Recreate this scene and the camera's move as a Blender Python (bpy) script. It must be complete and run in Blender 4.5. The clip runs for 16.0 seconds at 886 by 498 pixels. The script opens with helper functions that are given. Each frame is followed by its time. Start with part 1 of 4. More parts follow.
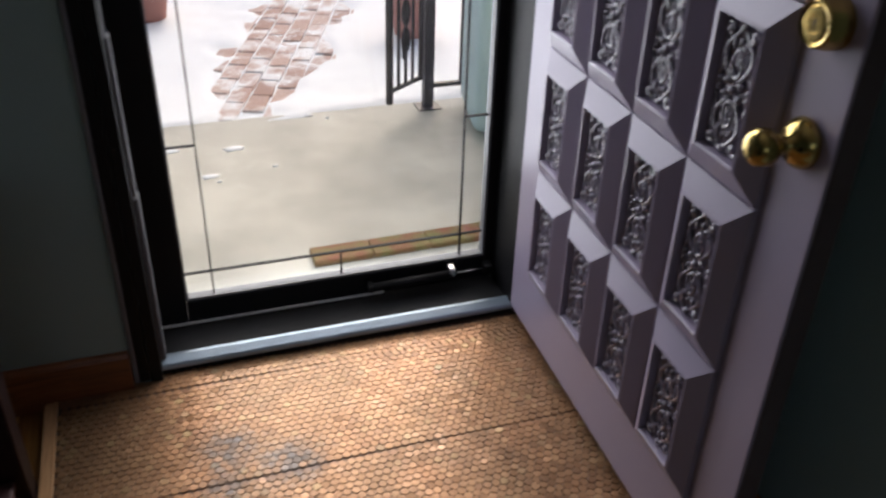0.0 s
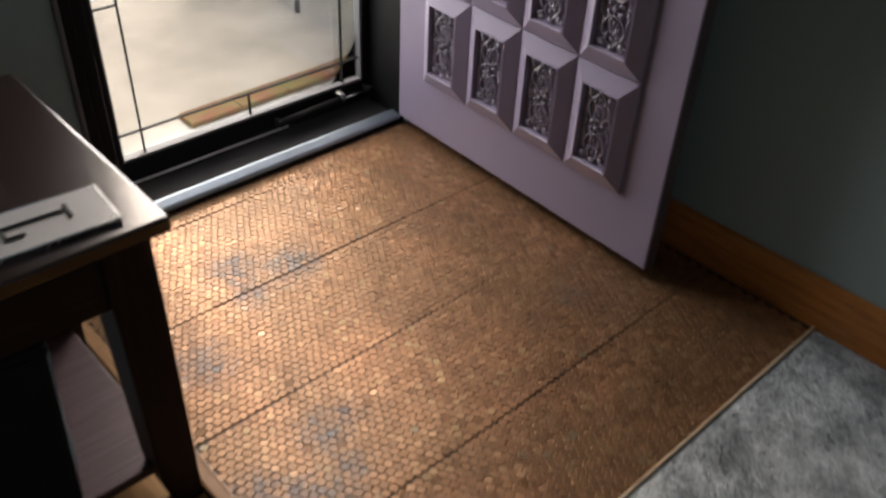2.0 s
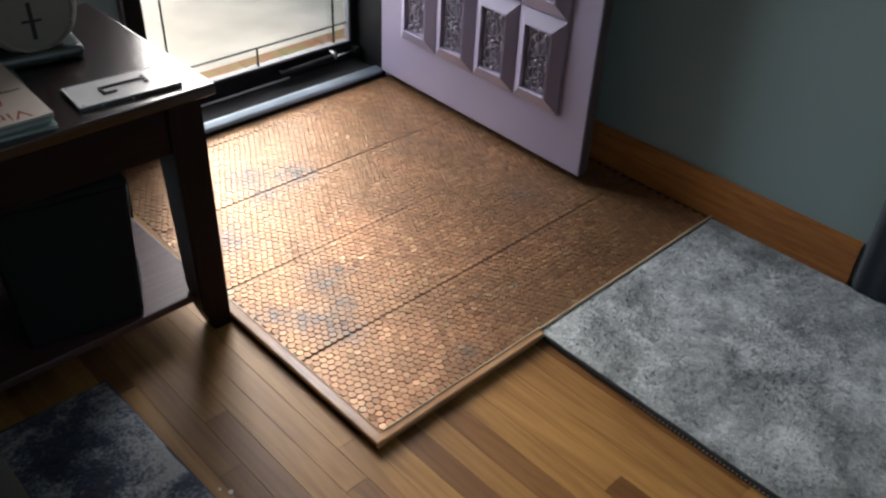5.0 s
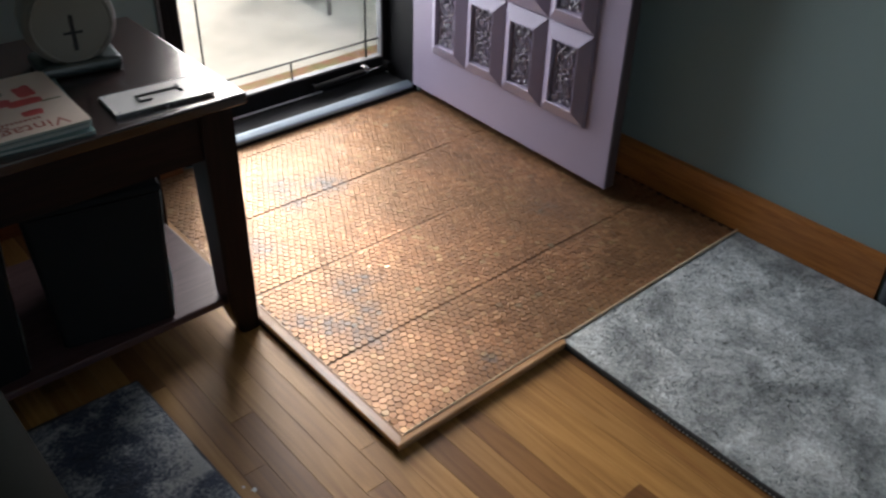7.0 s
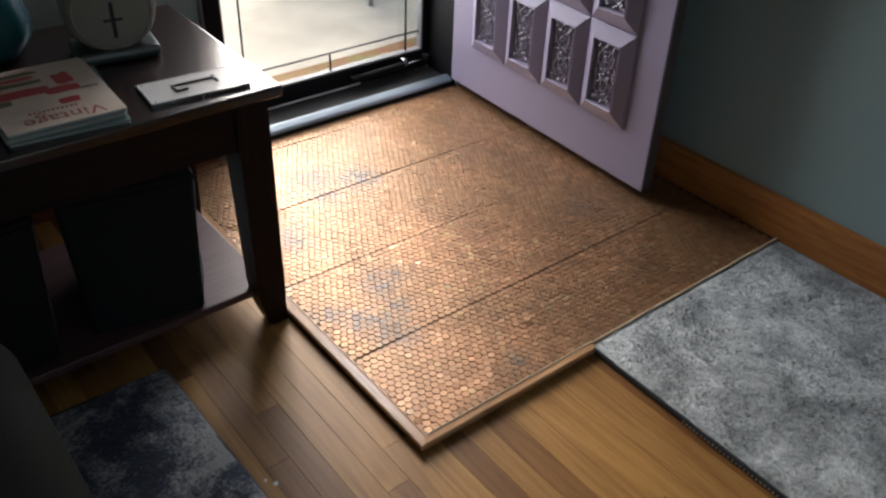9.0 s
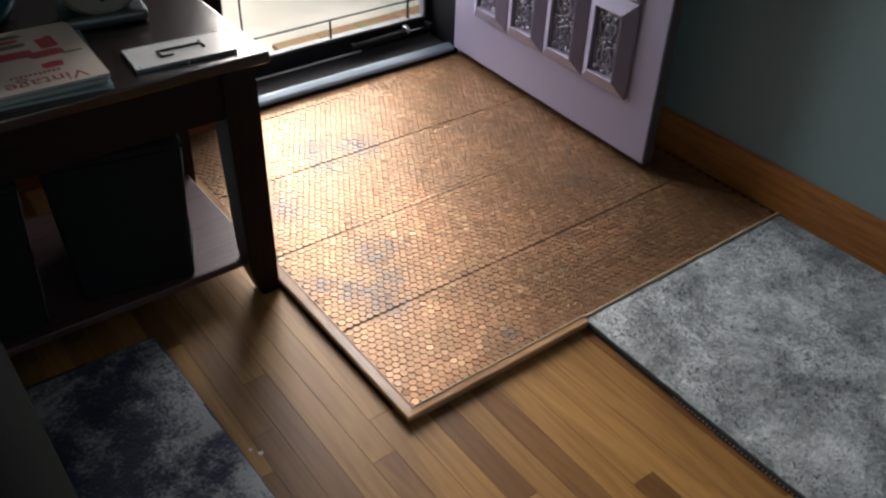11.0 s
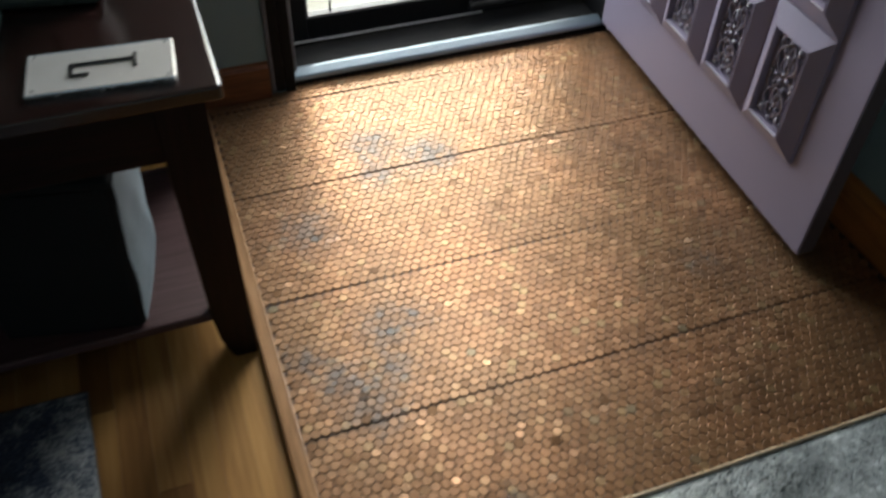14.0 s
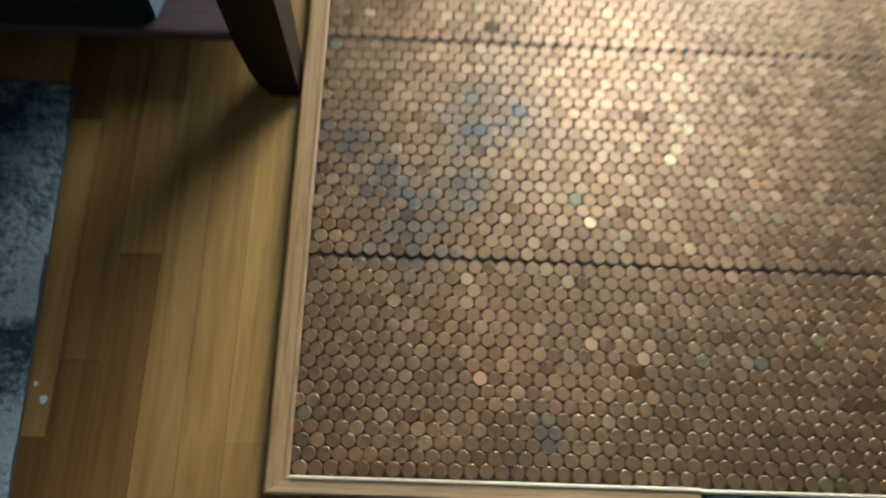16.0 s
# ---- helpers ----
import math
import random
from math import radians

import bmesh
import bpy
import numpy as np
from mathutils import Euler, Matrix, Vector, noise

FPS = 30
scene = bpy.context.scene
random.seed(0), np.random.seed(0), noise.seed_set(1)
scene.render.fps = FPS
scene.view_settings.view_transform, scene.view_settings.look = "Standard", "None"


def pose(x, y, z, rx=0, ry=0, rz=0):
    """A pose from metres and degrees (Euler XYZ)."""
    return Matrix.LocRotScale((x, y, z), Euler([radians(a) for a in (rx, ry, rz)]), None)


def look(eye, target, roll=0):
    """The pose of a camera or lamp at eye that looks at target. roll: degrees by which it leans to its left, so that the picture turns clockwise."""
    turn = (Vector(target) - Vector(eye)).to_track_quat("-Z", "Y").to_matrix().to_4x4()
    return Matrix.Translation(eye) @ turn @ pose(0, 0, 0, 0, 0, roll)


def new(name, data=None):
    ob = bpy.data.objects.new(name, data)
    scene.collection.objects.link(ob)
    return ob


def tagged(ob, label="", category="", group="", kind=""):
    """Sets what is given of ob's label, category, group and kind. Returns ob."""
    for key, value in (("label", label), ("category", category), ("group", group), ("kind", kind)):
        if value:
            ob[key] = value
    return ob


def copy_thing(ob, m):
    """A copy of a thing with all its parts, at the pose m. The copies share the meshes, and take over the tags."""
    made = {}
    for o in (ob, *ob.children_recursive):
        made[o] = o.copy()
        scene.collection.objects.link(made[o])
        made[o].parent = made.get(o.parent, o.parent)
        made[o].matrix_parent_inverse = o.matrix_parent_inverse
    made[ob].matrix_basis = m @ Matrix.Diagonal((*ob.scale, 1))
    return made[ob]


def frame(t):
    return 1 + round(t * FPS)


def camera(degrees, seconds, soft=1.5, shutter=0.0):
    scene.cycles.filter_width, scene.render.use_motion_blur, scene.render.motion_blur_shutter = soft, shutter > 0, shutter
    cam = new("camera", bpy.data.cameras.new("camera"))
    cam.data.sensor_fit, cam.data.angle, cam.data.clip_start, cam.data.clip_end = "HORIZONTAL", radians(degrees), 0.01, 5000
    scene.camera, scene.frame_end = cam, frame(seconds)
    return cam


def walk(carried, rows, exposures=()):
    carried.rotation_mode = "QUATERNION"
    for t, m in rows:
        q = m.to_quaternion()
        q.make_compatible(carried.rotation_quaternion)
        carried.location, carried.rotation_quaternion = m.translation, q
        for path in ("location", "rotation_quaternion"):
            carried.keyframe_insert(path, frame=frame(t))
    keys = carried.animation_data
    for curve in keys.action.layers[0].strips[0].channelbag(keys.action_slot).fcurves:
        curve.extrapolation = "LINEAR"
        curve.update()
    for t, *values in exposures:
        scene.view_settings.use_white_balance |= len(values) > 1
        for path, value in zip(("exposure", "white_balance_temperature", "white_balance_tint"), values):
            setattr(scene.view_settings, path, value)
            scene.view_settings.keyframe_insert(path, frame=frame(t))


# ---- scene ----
cam = camera(54.5, 16.0, soft=2.4, shutter=0.6)
PATH = [
    (0, (0.323, -0.393, 1.402), (0.9, 1.214, 0.361), 1.9),
    (0.5, (0.152, -0.413, 1.387), (0.766, 1.162, 0.317), 4.8),
    (1, (0.017, -0.356, 1.357), (0.857, 1.027, 0.182), 2.8),
    (1.5, (-0.171, -0.364, 1.363), (0.844, 0.88, 0.17), 3.6),
    (2, (-0.429, -0.477, 1.385), (0.683, 0.654, 0.167), 3.0),
    (2.5, (-0.55, -0.617, 1.387), (0.52, 0.535, 0.151), 0.5),
    (3, (-0.627, -0.75, 1.383), (0.419, 0.41, 0.134), 0.3),
    (3.5, (-0.705, -0.807, 1.409), (0.483, 0.263, 0.207), 3.1),
    (6, (-0.825, -1.026, 1.431), (0.301, 0.153, 0.273), 2.7),
    (6.5, (-0.824, -1.024, 1.427), (0.324, 0.135, 0.27), 2.6),
    (7, (-0.825, -1.02, 1.43), (0.279, 0.196, 0.289), 1.8),
    (7.5, (-0.824, -1.015, 1.438), (0.243, 0.227, 0.29), 2.1),
    (8, (-0.824, -1.015, 1.434), (0.243, 0.229, 0.288), 2.1),
    (8.5, (-0.815, -1.013, 1.434), (0.243, 0.251, 0.301), 2.2),
    (9, (-0.801, -1.004, 1.433), (0.234, 0.254, 0.273), 2.3),
    (11.5, (-0.694, -1.025, 1.409), (0.257, 0.238, 0.185), 1.6),
    (12, (-0.581, -0.937, 1.393), (0.213, 0.443, 0.182), -1.2),
    (12.2, (-0.531, -0.895, 1.391), (0.232, 0.451, 0.125), -1.6),
    (12.5, (-0.488, -0.834, 1.389), (0.25, 0.472, 0.066), -0.5),
    (13, (-0.36, -0.786, 1.394), (0.165, 0.615, 0.067), 0.0),
    (13.5, (-0.212, -0.713, 1.385), (0.229, 0.566, -0.088), -0.7),
    (14, (-0.081, -0.563, 1.388), (0.431, 0.731, -0.049), 2.1),
    (14.4, (0.014, -0.51, 1.364), (0.438, 0.831, -0.058), 1.4),
    (14.5, (0.011, -0.412, 1.382), (0.386, 0.835, -0.136), 2.6),
    (15, (0.13, -0.368, 1.316), (0.167, 0.812, -0.298), 3.3),
    (15.5, (0.175, -0.32, 1.243), (0.215, 0.714, -0.469), 4.6),
    (15.6, (0.203, -0.315, 1.211), (0.216, 0.715, -0.503), 3.1),
    (16, (0.173, -0.082, 1.117), (0.186, 0.581, -0.77), 3.0),
]
EXPOSURES = [(0, 0.22, 6700, 17), (1.0, 0.22, 6800, 17), (2.0, 0.54, 7300, 20), (3.0, 0.90, 7000, 16), (6.0, 1.06, 6600, 15), (9.0, 1.05, 6800, 16), (12.0, 0.90, 6600, 13), (13.5, 0.78, 6350, 6), (14.5, 0.66, 6950, 8), (15.0, 0.60, 6450, 1), (15.5, 0.62, 6050, -4), (16.0, 1.16, 5450, -10)]
walk(cam, [(t, look(eye, target, roll)) for t, eye, target, roll in PATH], EXPOSURES)

# ---- world and lights ----
world = bpy.data.worlds.new("overcast_sky")
scene.world = world
world.use_nodes = True
wn = world.node_tree
sky = wn.nodes.new("ShaderNodeTexSky")
sky.sky_type, sky.sun_disc = "NISHITA", False
sky.sun_elevation, sky.sun_rotation = radians(38), radians(22)
sky.dust_density, sky.air_density = 4.0, 1.2
wn.nodes["Background"].inputs["Strength"].default_value = 0.15
wn.links.new(sky.outputs[0], wn.nodes["Background"].inputs[0])

sun_data = bpy.data.lights.new("sun", "SUN")
sun_data.energy, sun_data.angle, sun_data.color = 1.35, radians(46), (1.0, 0.97, 0.92)
sun = new("sun", sun_data)
sun.matrix_world = look((5.5, 14, 10.0), (0.6, 2.0, 0))


def sky_window(name, m, sx, sz, energy, colour=(0.86, 0.93, 1.0)):
    """Daylight that comes in through an opening; also makes the added room fill."""
    d = bpy.data.lights.new(name, "AREA")
    d.shape, d.size, d.size_y, d.energy, d.color = "RECTANGLE", sx, sz, energy, colour
    ob = new(name, d)
    ob.matrix_world = m
    return ob


# daylight through the glazed storm door, and a fill added at an unseen window
sky_window("door_daylight", look((0.727, 1.66, 1.02), (0.60, 0.0, 0.45)), 0.8, 1.75, 18)
sky_window("room_daylight", look((-0.6, -3.42, 1.5), (-0.3, 0, 0.6)), 1.5, 1.3, 0.27)


# ---- materials ----
def nodes_of(name):
    m = bpy.data.materials.new(name)
    m.use_nodes = True
    return m, m.node_tree, m.node_tree.nodes["Principled BSDF"]


def mixed(nt, fac, a, b, kind="MIX"):
    n = nt.nodes.new("ShaderNodeMix")
    n.data_type, n.blend_type = "RGBA", kind
    for socket, v in ((n.inputs[0], fac), (n.inputs[6], a), (n.inputs[7], b)):
        if isinstance(v, (int, float)):
            socket.default_value = v
        elif isinstance(v, tuple):
            socket.default_value = (*v, 1)
        else:
            nt.links.new(v, socket)
    return n.outputs[2]


def math_node(nt, op, a, b=0.0, c=0.0):
    n = nt.nodes.new("ShaderNodeMath")
    n.operation = op
    for socket, v in zip(n.inputs, (a, b, c)):
        if isinstance(v, (int, float)):
            socket.default_value = v
        else:
            nt.links.new(v, socket)
    return n.outputs[0]


def ramp(nt, fac, stops):
    n = nt.nodes.new("ShaderNodeValToRGB")
    e = n.color_ramp.elements
    while len(e) < len(stops):
        e.new(0.5)
    for el, (p, c) in zip(e, stops):
        el.position, el.color = p, (*c, 1) if isinstance(c, tuple) else (c, c, c, 1)
    nt.links.new(fac, n.inputs[0])
    return n.outputs[0]


def noise_tex(nt, scale, detail=4.0, rough=0.55, stretch=(1, 1, 1), source="world", turn=0.0, warp=0.0):
    tc = nt.nodes.new("ShaderNodeTexCoord") if source == "object" else nt.nodes.new("ShaderNodeNewGeometry")
    mp = nt.nodes.new("ShaderNodeMapping")
    mp.inputs["Scale"].default_value = stretch
    mp.inputs["Rotation"].default_value = (0, 0, turn)
    nt.links.new(tc.outputs["Object" if source == "object" else "Position"], mp.inputs[0])
    n = nt.nodes.new("ShaderNodeTexNoise")
    n.inputs["Scale"].default_value, n.inputs["Detail"].default_value = scale, detail
    n.inputs["Roughness"].default_value, n.inputs["Distortion"].default_value = rough, warp
    nt.links.new(mp.outputs[0], n.inputs["Vector"])
    return n.outputs[0]


def bump(nt, bsdf, height, strength, dist=0.002):
    n = nt.nodes.new("ShaderNodeBump")
    n.inputs["Strength"].default_value, n.inputs["Distance"].default_value = strength, dist
    nt.links.new(height, n.inputs["Height"])
    nt.links.new(n.outputs[0], bsdf.inputs["Normal"])


def surface(name, base, dark, rough, metal=0.0, spec=0.5, coarse=3.0, fine=60.0, relief=0.15, spread=0.5, source="world", coat=0.0, sheen=0.0, dist=0.002):
    """A plain worn surface: two scales of colour variation, uneven gloss and fine relief."""
    m, nt, b = nodes_of(name)
    big = ramp(nt, noise_tex(nt, coarse, source=source), ((0.35, 0.0), (0.68, 1.0)))
    small = noise_tex(nt, fine, 6.0, 0.6, source=source)
    c = mixed(nt, math_node(nt, "MULTIPLY", big, spread), base, dark)
    c = mixed(nt, math_node(nt, "MULTIPLY", small, 0.35), c, dark)
    nt.links.new(c, b.inputs["Base Color"])
    b.inputs["Metallic"].default_value, b.inputs["Specular IOR Level"].default_value = metal, spec
    nt.links.new(math_node(nt, "MULTIPLY_ADD", small, 0.18, rough - 0.09), b.inputs["Roughness"])
    b.inputs["Coat Weight"].default_value, b.inputs["Sheen Weight"].default_value = coat, sheen
    if relief:
        bump(nt, b, small, relief, dist)
    return m


STAINS = ((0.214, 0.495, 0.036), (0.281, 0.507, 0.012), (0.136, 0.335, 0.045), (0.105, 0.392, 0.04), (0.148, 0.300, 0.03), (0.365, 1.063, 0.05), (0.345, 0.965, 0.04),
          (0.48, 0.985, 0.055), (0.045, 0.468, 0.02), (0.135, 0.815, 0.05), (0.93, 0.46, 0.03), (0.32, 0.06, 0.012), (0.206, 0.396, 0.02))


def penny_metal(name, joined):
    """Worn copper coins: each with its own tone, some verdigris and blue-grey stains in patches."""
    m, nt, b = nodes_of(name)
    if joined:
        rnd = nt.nodes.new("ShaderNodeNewGeometry").outputs["Random Per Island"]
    else:
        rnd = nt.nodes.new("ShaderNodeObjectInfo").outputs["Random"]
    tone = ramp(nt, rnd, ((0.0, (0.25, 0.118, 0.052)), (0.18, (0.37, 0.178, 0.080)), (0.5, (0.43, 0.212, 0.098)), (0.8, (0.50, 0.254, 0.120)), (0.955, (0.60, 0.34, 0.17)), (1.0, (0.53, 0.38, 0.18))))
    geo = nt.nodes.new("ShaderNodeNewGeometry")
    stain = None
    wob = noise_tex(nt, 38.0, 5.0, 0.75)
    for x, y, r in STAINS:
        d = nt.nodes.new("ShaderNodeVectorMath")
        d.operation = "DISTANCE"
        d.inputs[1].default_value = (x, y, 0.022)
        nt.links.new(geo.outputs["Position"], d.inputs[0])
        v = math_node(nt, "MULTIPLY_ADD", wob, 0.22, d.outputs["Value"])
        v = math_node(nt, "SUBTRACT", 1.0, math_node(nt, "DIVIDE", v, r * 1.3 + 0.135))
        v = math_node(nt, "MAXIMUM", math_node(nt, "MULTIPLY", v, 2.6), 0.0)
        stain = v if stain is None else math_node(nt, "MAXIMUM", stain, v)
    stain = math_node(nt, "MINIMUM", stain, 0.9)
    stain = math_node(nt, "MULTIPLY", stain, math_node(nt, "MULTIPLY_ADD", rnd, 0.8, 0.2))
    patch = ramp(nt, noise_tex(nt, 6.0, 8.0, 0.72), ((0.38, 0.0), (0.66, 0.85)))
    grime = noise_tex(nt, 420.0, 5.0, 0.65)
    c = mixed(nt, patch, tone, (0.185, 0.102, 0.049))
    wide = ramp(nt, noise_tex(nt, 2.6, 5.0, 0.6), ((0.40, 0.0), (0.62, 0.5)))
    c = mixed(nt, wide, c, (0.23, 0.138, 0.060))
    c = mixed(nt, math_node(nt, "MULTIPLY", grime, 0.5), c, (0.17, 0.092, 0.05))
    c = mixed(nt, stain, c, (0.050, 0.052, 0.052))
    # a few coins have gone green
    pick = ramp(nt, math_node(nt, "FRACT", math_node(nt, "MULTIPLY", rnd, 37.7)), ((0.9955, 0.0), (0.997, 1.0)))
    c = mixed(nt, math_node(nt, "MULTIPLY", pick, 0.35), c, (0.16, 0.28, 0.20))
    nt.links.new(c, b.inputs["Base Color"])
    nt.links.new(math_node(nt, "MULTIPLY_ADD", stain, -0.55, 0.70), b.inputs["Metallic"])
    b.inputs["Coat Weight"].default_value, b.inputs["Coat Roughness"].default_value = 0.40, 0.32
    nt.links.new(math_node(nt, "MULTIPLY_ADD", grime, 0.24, 0.27), b.inputs["Roughness"])
    bump(nt, b, grime, 0.25, 0.0006)
    return m


def wood(name, light, mid, dark, rough=0.38, along="y", scale=1.0, per_object=True, coat=0.15, spec=0.5, joined=False, relief=0.12, figure=False):
    """Long-grained timber, with a tone of its own for each board."""
    m, nt, b = nodes_of(name)
    st = {"y": (26, 1.6, 26), "x": (1.6, 26, 26), "z": (26, 26, 1.6)}[along]
    st = tuple(v * scale for v in st)
    grain = noise_tex(nt, 3.2, 8.0, 0.62, st, warp=0.6)
    pores = noise_tex(nt, 14.0, 4.0, 0.7, st)
    if figure:
        # broad cathedral figure under the fine grain
        swirl = noise_tex(nt, 1.0, 3.0, 0.5, tuple(v * 0.42 for v in st), warp=1.6)
        rings = math_node(nt, "PINGPONG", math_node(nt, "MULTIPLY", swirl, 5.0), 0.5)
        grain = math_node(nt, "ADD", math_node(nt, "MULTIPLY", grain, 0.55), math_node(nt, "MULTIPLY_ADD", rings, 0.42, 0.12))
    c = ramp(nt, grain, ((0.30, dark), (0.52, mid), (0.72, light)))
    c = mixed(nt, math_node(nt, "MULTIPLY", ramp(nt, pores, ((0.50, 0.0), (0.72, 1.0))), 0.25 if figure else 0.45), c, dark)
    if per_object:
        info = nt.nodes.new("ShaderNodeNewGeometry").outputs["Random Per Island"] if joined else nt.nodes.new("ShaderNodeObjectInfo").outputs["Random"]
        c = mixed(nt, 1.0, c, ramp(nt, info, ((0.0, (0.40, 0.32, 0.26)), (0.25, (0.62, 0.55, 0.48)), (0.5, (0.92, 0.90, 0.84)), (0.8, (1.10, 1.10, 1.0)), (1.0, (1.32, 1.36, 1.26)))), "MULTIPLY")
    nt.links.new(c, b.inputs["Base Color"])
    nt.links.new(math_node(nt, "MULTIPLY_ADD", pores, 0.2, rough - 0.1), b.inputs["Roughness"])
    b.inputs["Coat Weight"].default_value, b.inputs["Coat Roughness"].default_value = coat, 0.25
    b.inputs["Specular IOR Level"].default_value = spec
    bump(nt, b, grain, relief, 0.001)
    return m


def pile(name, tones, blot=6.0, fine=160.0, warp=0.8, speck=0.40, worn_edge=None, strands=False):
    """Rug pile in blotched tones."""
    m, nt, b = nodes_of(name)
    big = noise_tex(nt, blot, 9.0, 0.70, warp=warp)
    tuft = noise_tex(nt, fine, 3.0, 0.7)
    if worn_edge:
        # the rug's side is faded towards white
        sep = nt.nodes.new("ShaderNodeSeparateXYZ")
        nt.links.new(nt.nodes.new("ShaderNodeNewGeometry").outputs["Position"], sep.inputs[0])
        across = nt.nodes.new("ShaderNodeMapRange")
        across.inputs[1].default_value, across.inputs[2].default_value, across.inputs[4].default_value = worn_edge
        nt.links.new(sep.outputs[0], across.inputs[0])
        big = math_node(nt, "ADD", big, across.outputs[0])
    c = ramp(nt, math_node(nt, "MULTIPLY_ADD", tuft, speck, math_node(nt, "SUBTRACT", big, speck / 2)), tones)
    if strands:
        each = nt.nodes.new("ShaderNodeNewGeometry").outputs["Random Per Island"]
        c = mixed(nt, 1.0, c, ramp(nt, each, ((0.0, 0.62), (0.6, 1.0), (1.0, 1.5))), "MULTIPLY")
    nt.links.new(c, b.inputs["Base Color"])
    b.inputs["Roughness"].default_value, b.inputs["Sheen Weight"].default_value = 0.95, 0.35
    bump(nt, b, tuft, 0.9, 0.004)
    return m


def glass(name):
    m, nt, b = nodes_of(name)
    out = nt.nodes["Material Output"]
    nt.nodes.remove(b)
    clear, gloss = nt.nodes.new("ShaderNodeBsdfTransparent"), nt.nodes.new("ShaderNodeBsdfGlossy")
    clear.inputs[0].default_value = (0.97, 0.985, 0.98, 1)
    gloss.inputs["Roughness"].default_value = 0.02
    fr = nt.nodes.new("ShaderNodeFresnel")
    fr.inputs[0].default_value = 1.45
    mx = nt.nodes.new("ShaderNodeMixShader")
    nt.links.new(fr.outputs[0], mx.inputs[0])
    nt.links.new(clear.outputs[0], mx.inputs[1])
    nt.links.new(gloss.outputs[0], mx.inputs[2])
    nt.links.new(mx.outputs[0], out.inputs[0])
    return m


def dusted(name):
    """Worn red paving brick with a thin, broken dusting of snow."""
    m, nt, b = nodes_of(name)
    tone = ramp(nt, nt.nodes.new("ShaderNodeObjectInfo").outputs["Random"], ((0.0, (0.40, 0.25, 0.21)), (0.5, (0.54, 0.38, 0.33)), (1.0, (0.62, 0.48, 0.43))))
    fine = noise_tex(nt, 110.0, 6.0, 0.6)
    c = mixed(nt, math_node(nt, "MULTIPLY", fine, 0.5), tone, (0.36, 0.23, 0.19))
    veil = ramp(nt, noise_tex(nt, 5.5, 9.0, 0.72), ((0.47, 0.0), (0.60, 0.9)))
    c = mixed(nt, veil, c, (0.84, 0.86, 0.89))
    nt.links.new(c, b.inputs["Base Color"])
    b.inputs["Roughness"].default_value = 0.85
    bump(nt, b, fine, 0.4, 0.002)
    return m


PENNY_ONE, PENNY_MANY = penny_metal("penny_copper", False), penny_metal("penny_copper_field", True)
GLUE = surface("brown_coin_adhesive", (0.070, 0.038, 0.021), (0.038, 0.021, 0.012), 0.6, fine=200)
GROUT = surface("dark_joint_dust", (0.11, 0.058, 0.028), (0.06, 0.033, 0.017), 0.6, fine=200)
OAK = wood("oak_strip", (0.43, 0.238, 0.082), (0.36, 0.187, 0.058), (0.25, 0.118, 0.036), relief=0.05, figure=True, rough=0.46, coat=0.05, spec=0.3)
OAK_FIELD = wood("oak_strip_field", (0.43, 0.238, 0.082), (0.36, 0.187, 0.058), (0.25, 0.118, 0.036), joined=True, relief=0.05, figure=True, rough=0.46, coat=0.05, spec=0.3)
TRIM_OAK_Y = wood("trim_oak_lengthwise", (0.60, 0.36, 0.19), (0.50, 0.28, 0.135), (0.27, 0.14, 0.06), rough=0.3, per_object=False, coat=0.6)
# oak whose pale colour stands for the doorway's reflection on the edge
BEAD_HIGHLIGHT = surface("oak_bead_highlight", (0.88, 0.69, 0.47), (0.66, 0.45, 0.26), 0.25, coarse=14, fine=160, relief=0.1, coat=0.6, spread=0.7)
# front trim oak, lightened beyond the side trim for the door light it catches
TRIM_OAK_X_LIT = wood("trim_oak_crosswise_lit", (0.80, 0.50, 0.28), (0.71, 0.42, 0.215), (0.47, 0.25, 0.11), rough=0.26, along="x", per_object=False, coat=0.9)
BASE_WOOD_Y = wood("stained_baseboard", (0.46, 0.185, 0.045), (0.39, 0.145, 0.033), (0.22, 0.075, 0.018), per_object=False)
# darker and redder than the lengthwise baseboard
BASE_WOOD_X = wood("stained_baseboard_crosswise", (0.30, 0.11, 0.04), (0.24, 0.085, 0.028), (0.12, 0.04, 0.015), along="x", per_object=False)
MAHOGANY = wood("dark_mahogany", (0.034, 0.0105, 0.0075), (0.023, 0.0070, 0.0052), (0.011, 0.004, 0.0034), rough=0.22, along="x", per_object=False, coat=0.8, relief=0.02)
# tabletop's mahogany again, colour lowered for the shade on legs and aprons
MAHOGANY_LEG = wood("mahogany_upright_shaded", (0.022, 0.0075, 0.0056), (0.014, 0.0048, 0.0038), (0.007, 0.003, 0.0026), rough=0.45, along="z", per_object=False, coat=0.0, spec=0.2)
MAHOGANY_APRON = wood("mahogany_apron_shaded", (0.022, 0.0075, 0.0056), (0.014, 0.0048, 0.0038), (0.007, 0.003, 0.0026), rough=0.45, along="x", per_object=False, coat=0.0, spec=0.2)
SHELF_WOOD = wood("worn_shelf_board", (0.115, 0.056, 0.054), (0.088, 0.042, 0.040), (0.058, 0.026, 0.025), rough=0.5, along="x", per_object=False)
WALL = surface("sage_wall_paint", (0.262, 0.355, 0.350), (0.230, 0.316, 0.311), 0.62, coarse=1.2, fine=220, relief=0.12, spread=0.5)
CEILING_WHITE = surface("ceiling_paint", (0.55, 0.54, 0.51), (0.47, 0.46, 0.44), 0.8, fine=120)
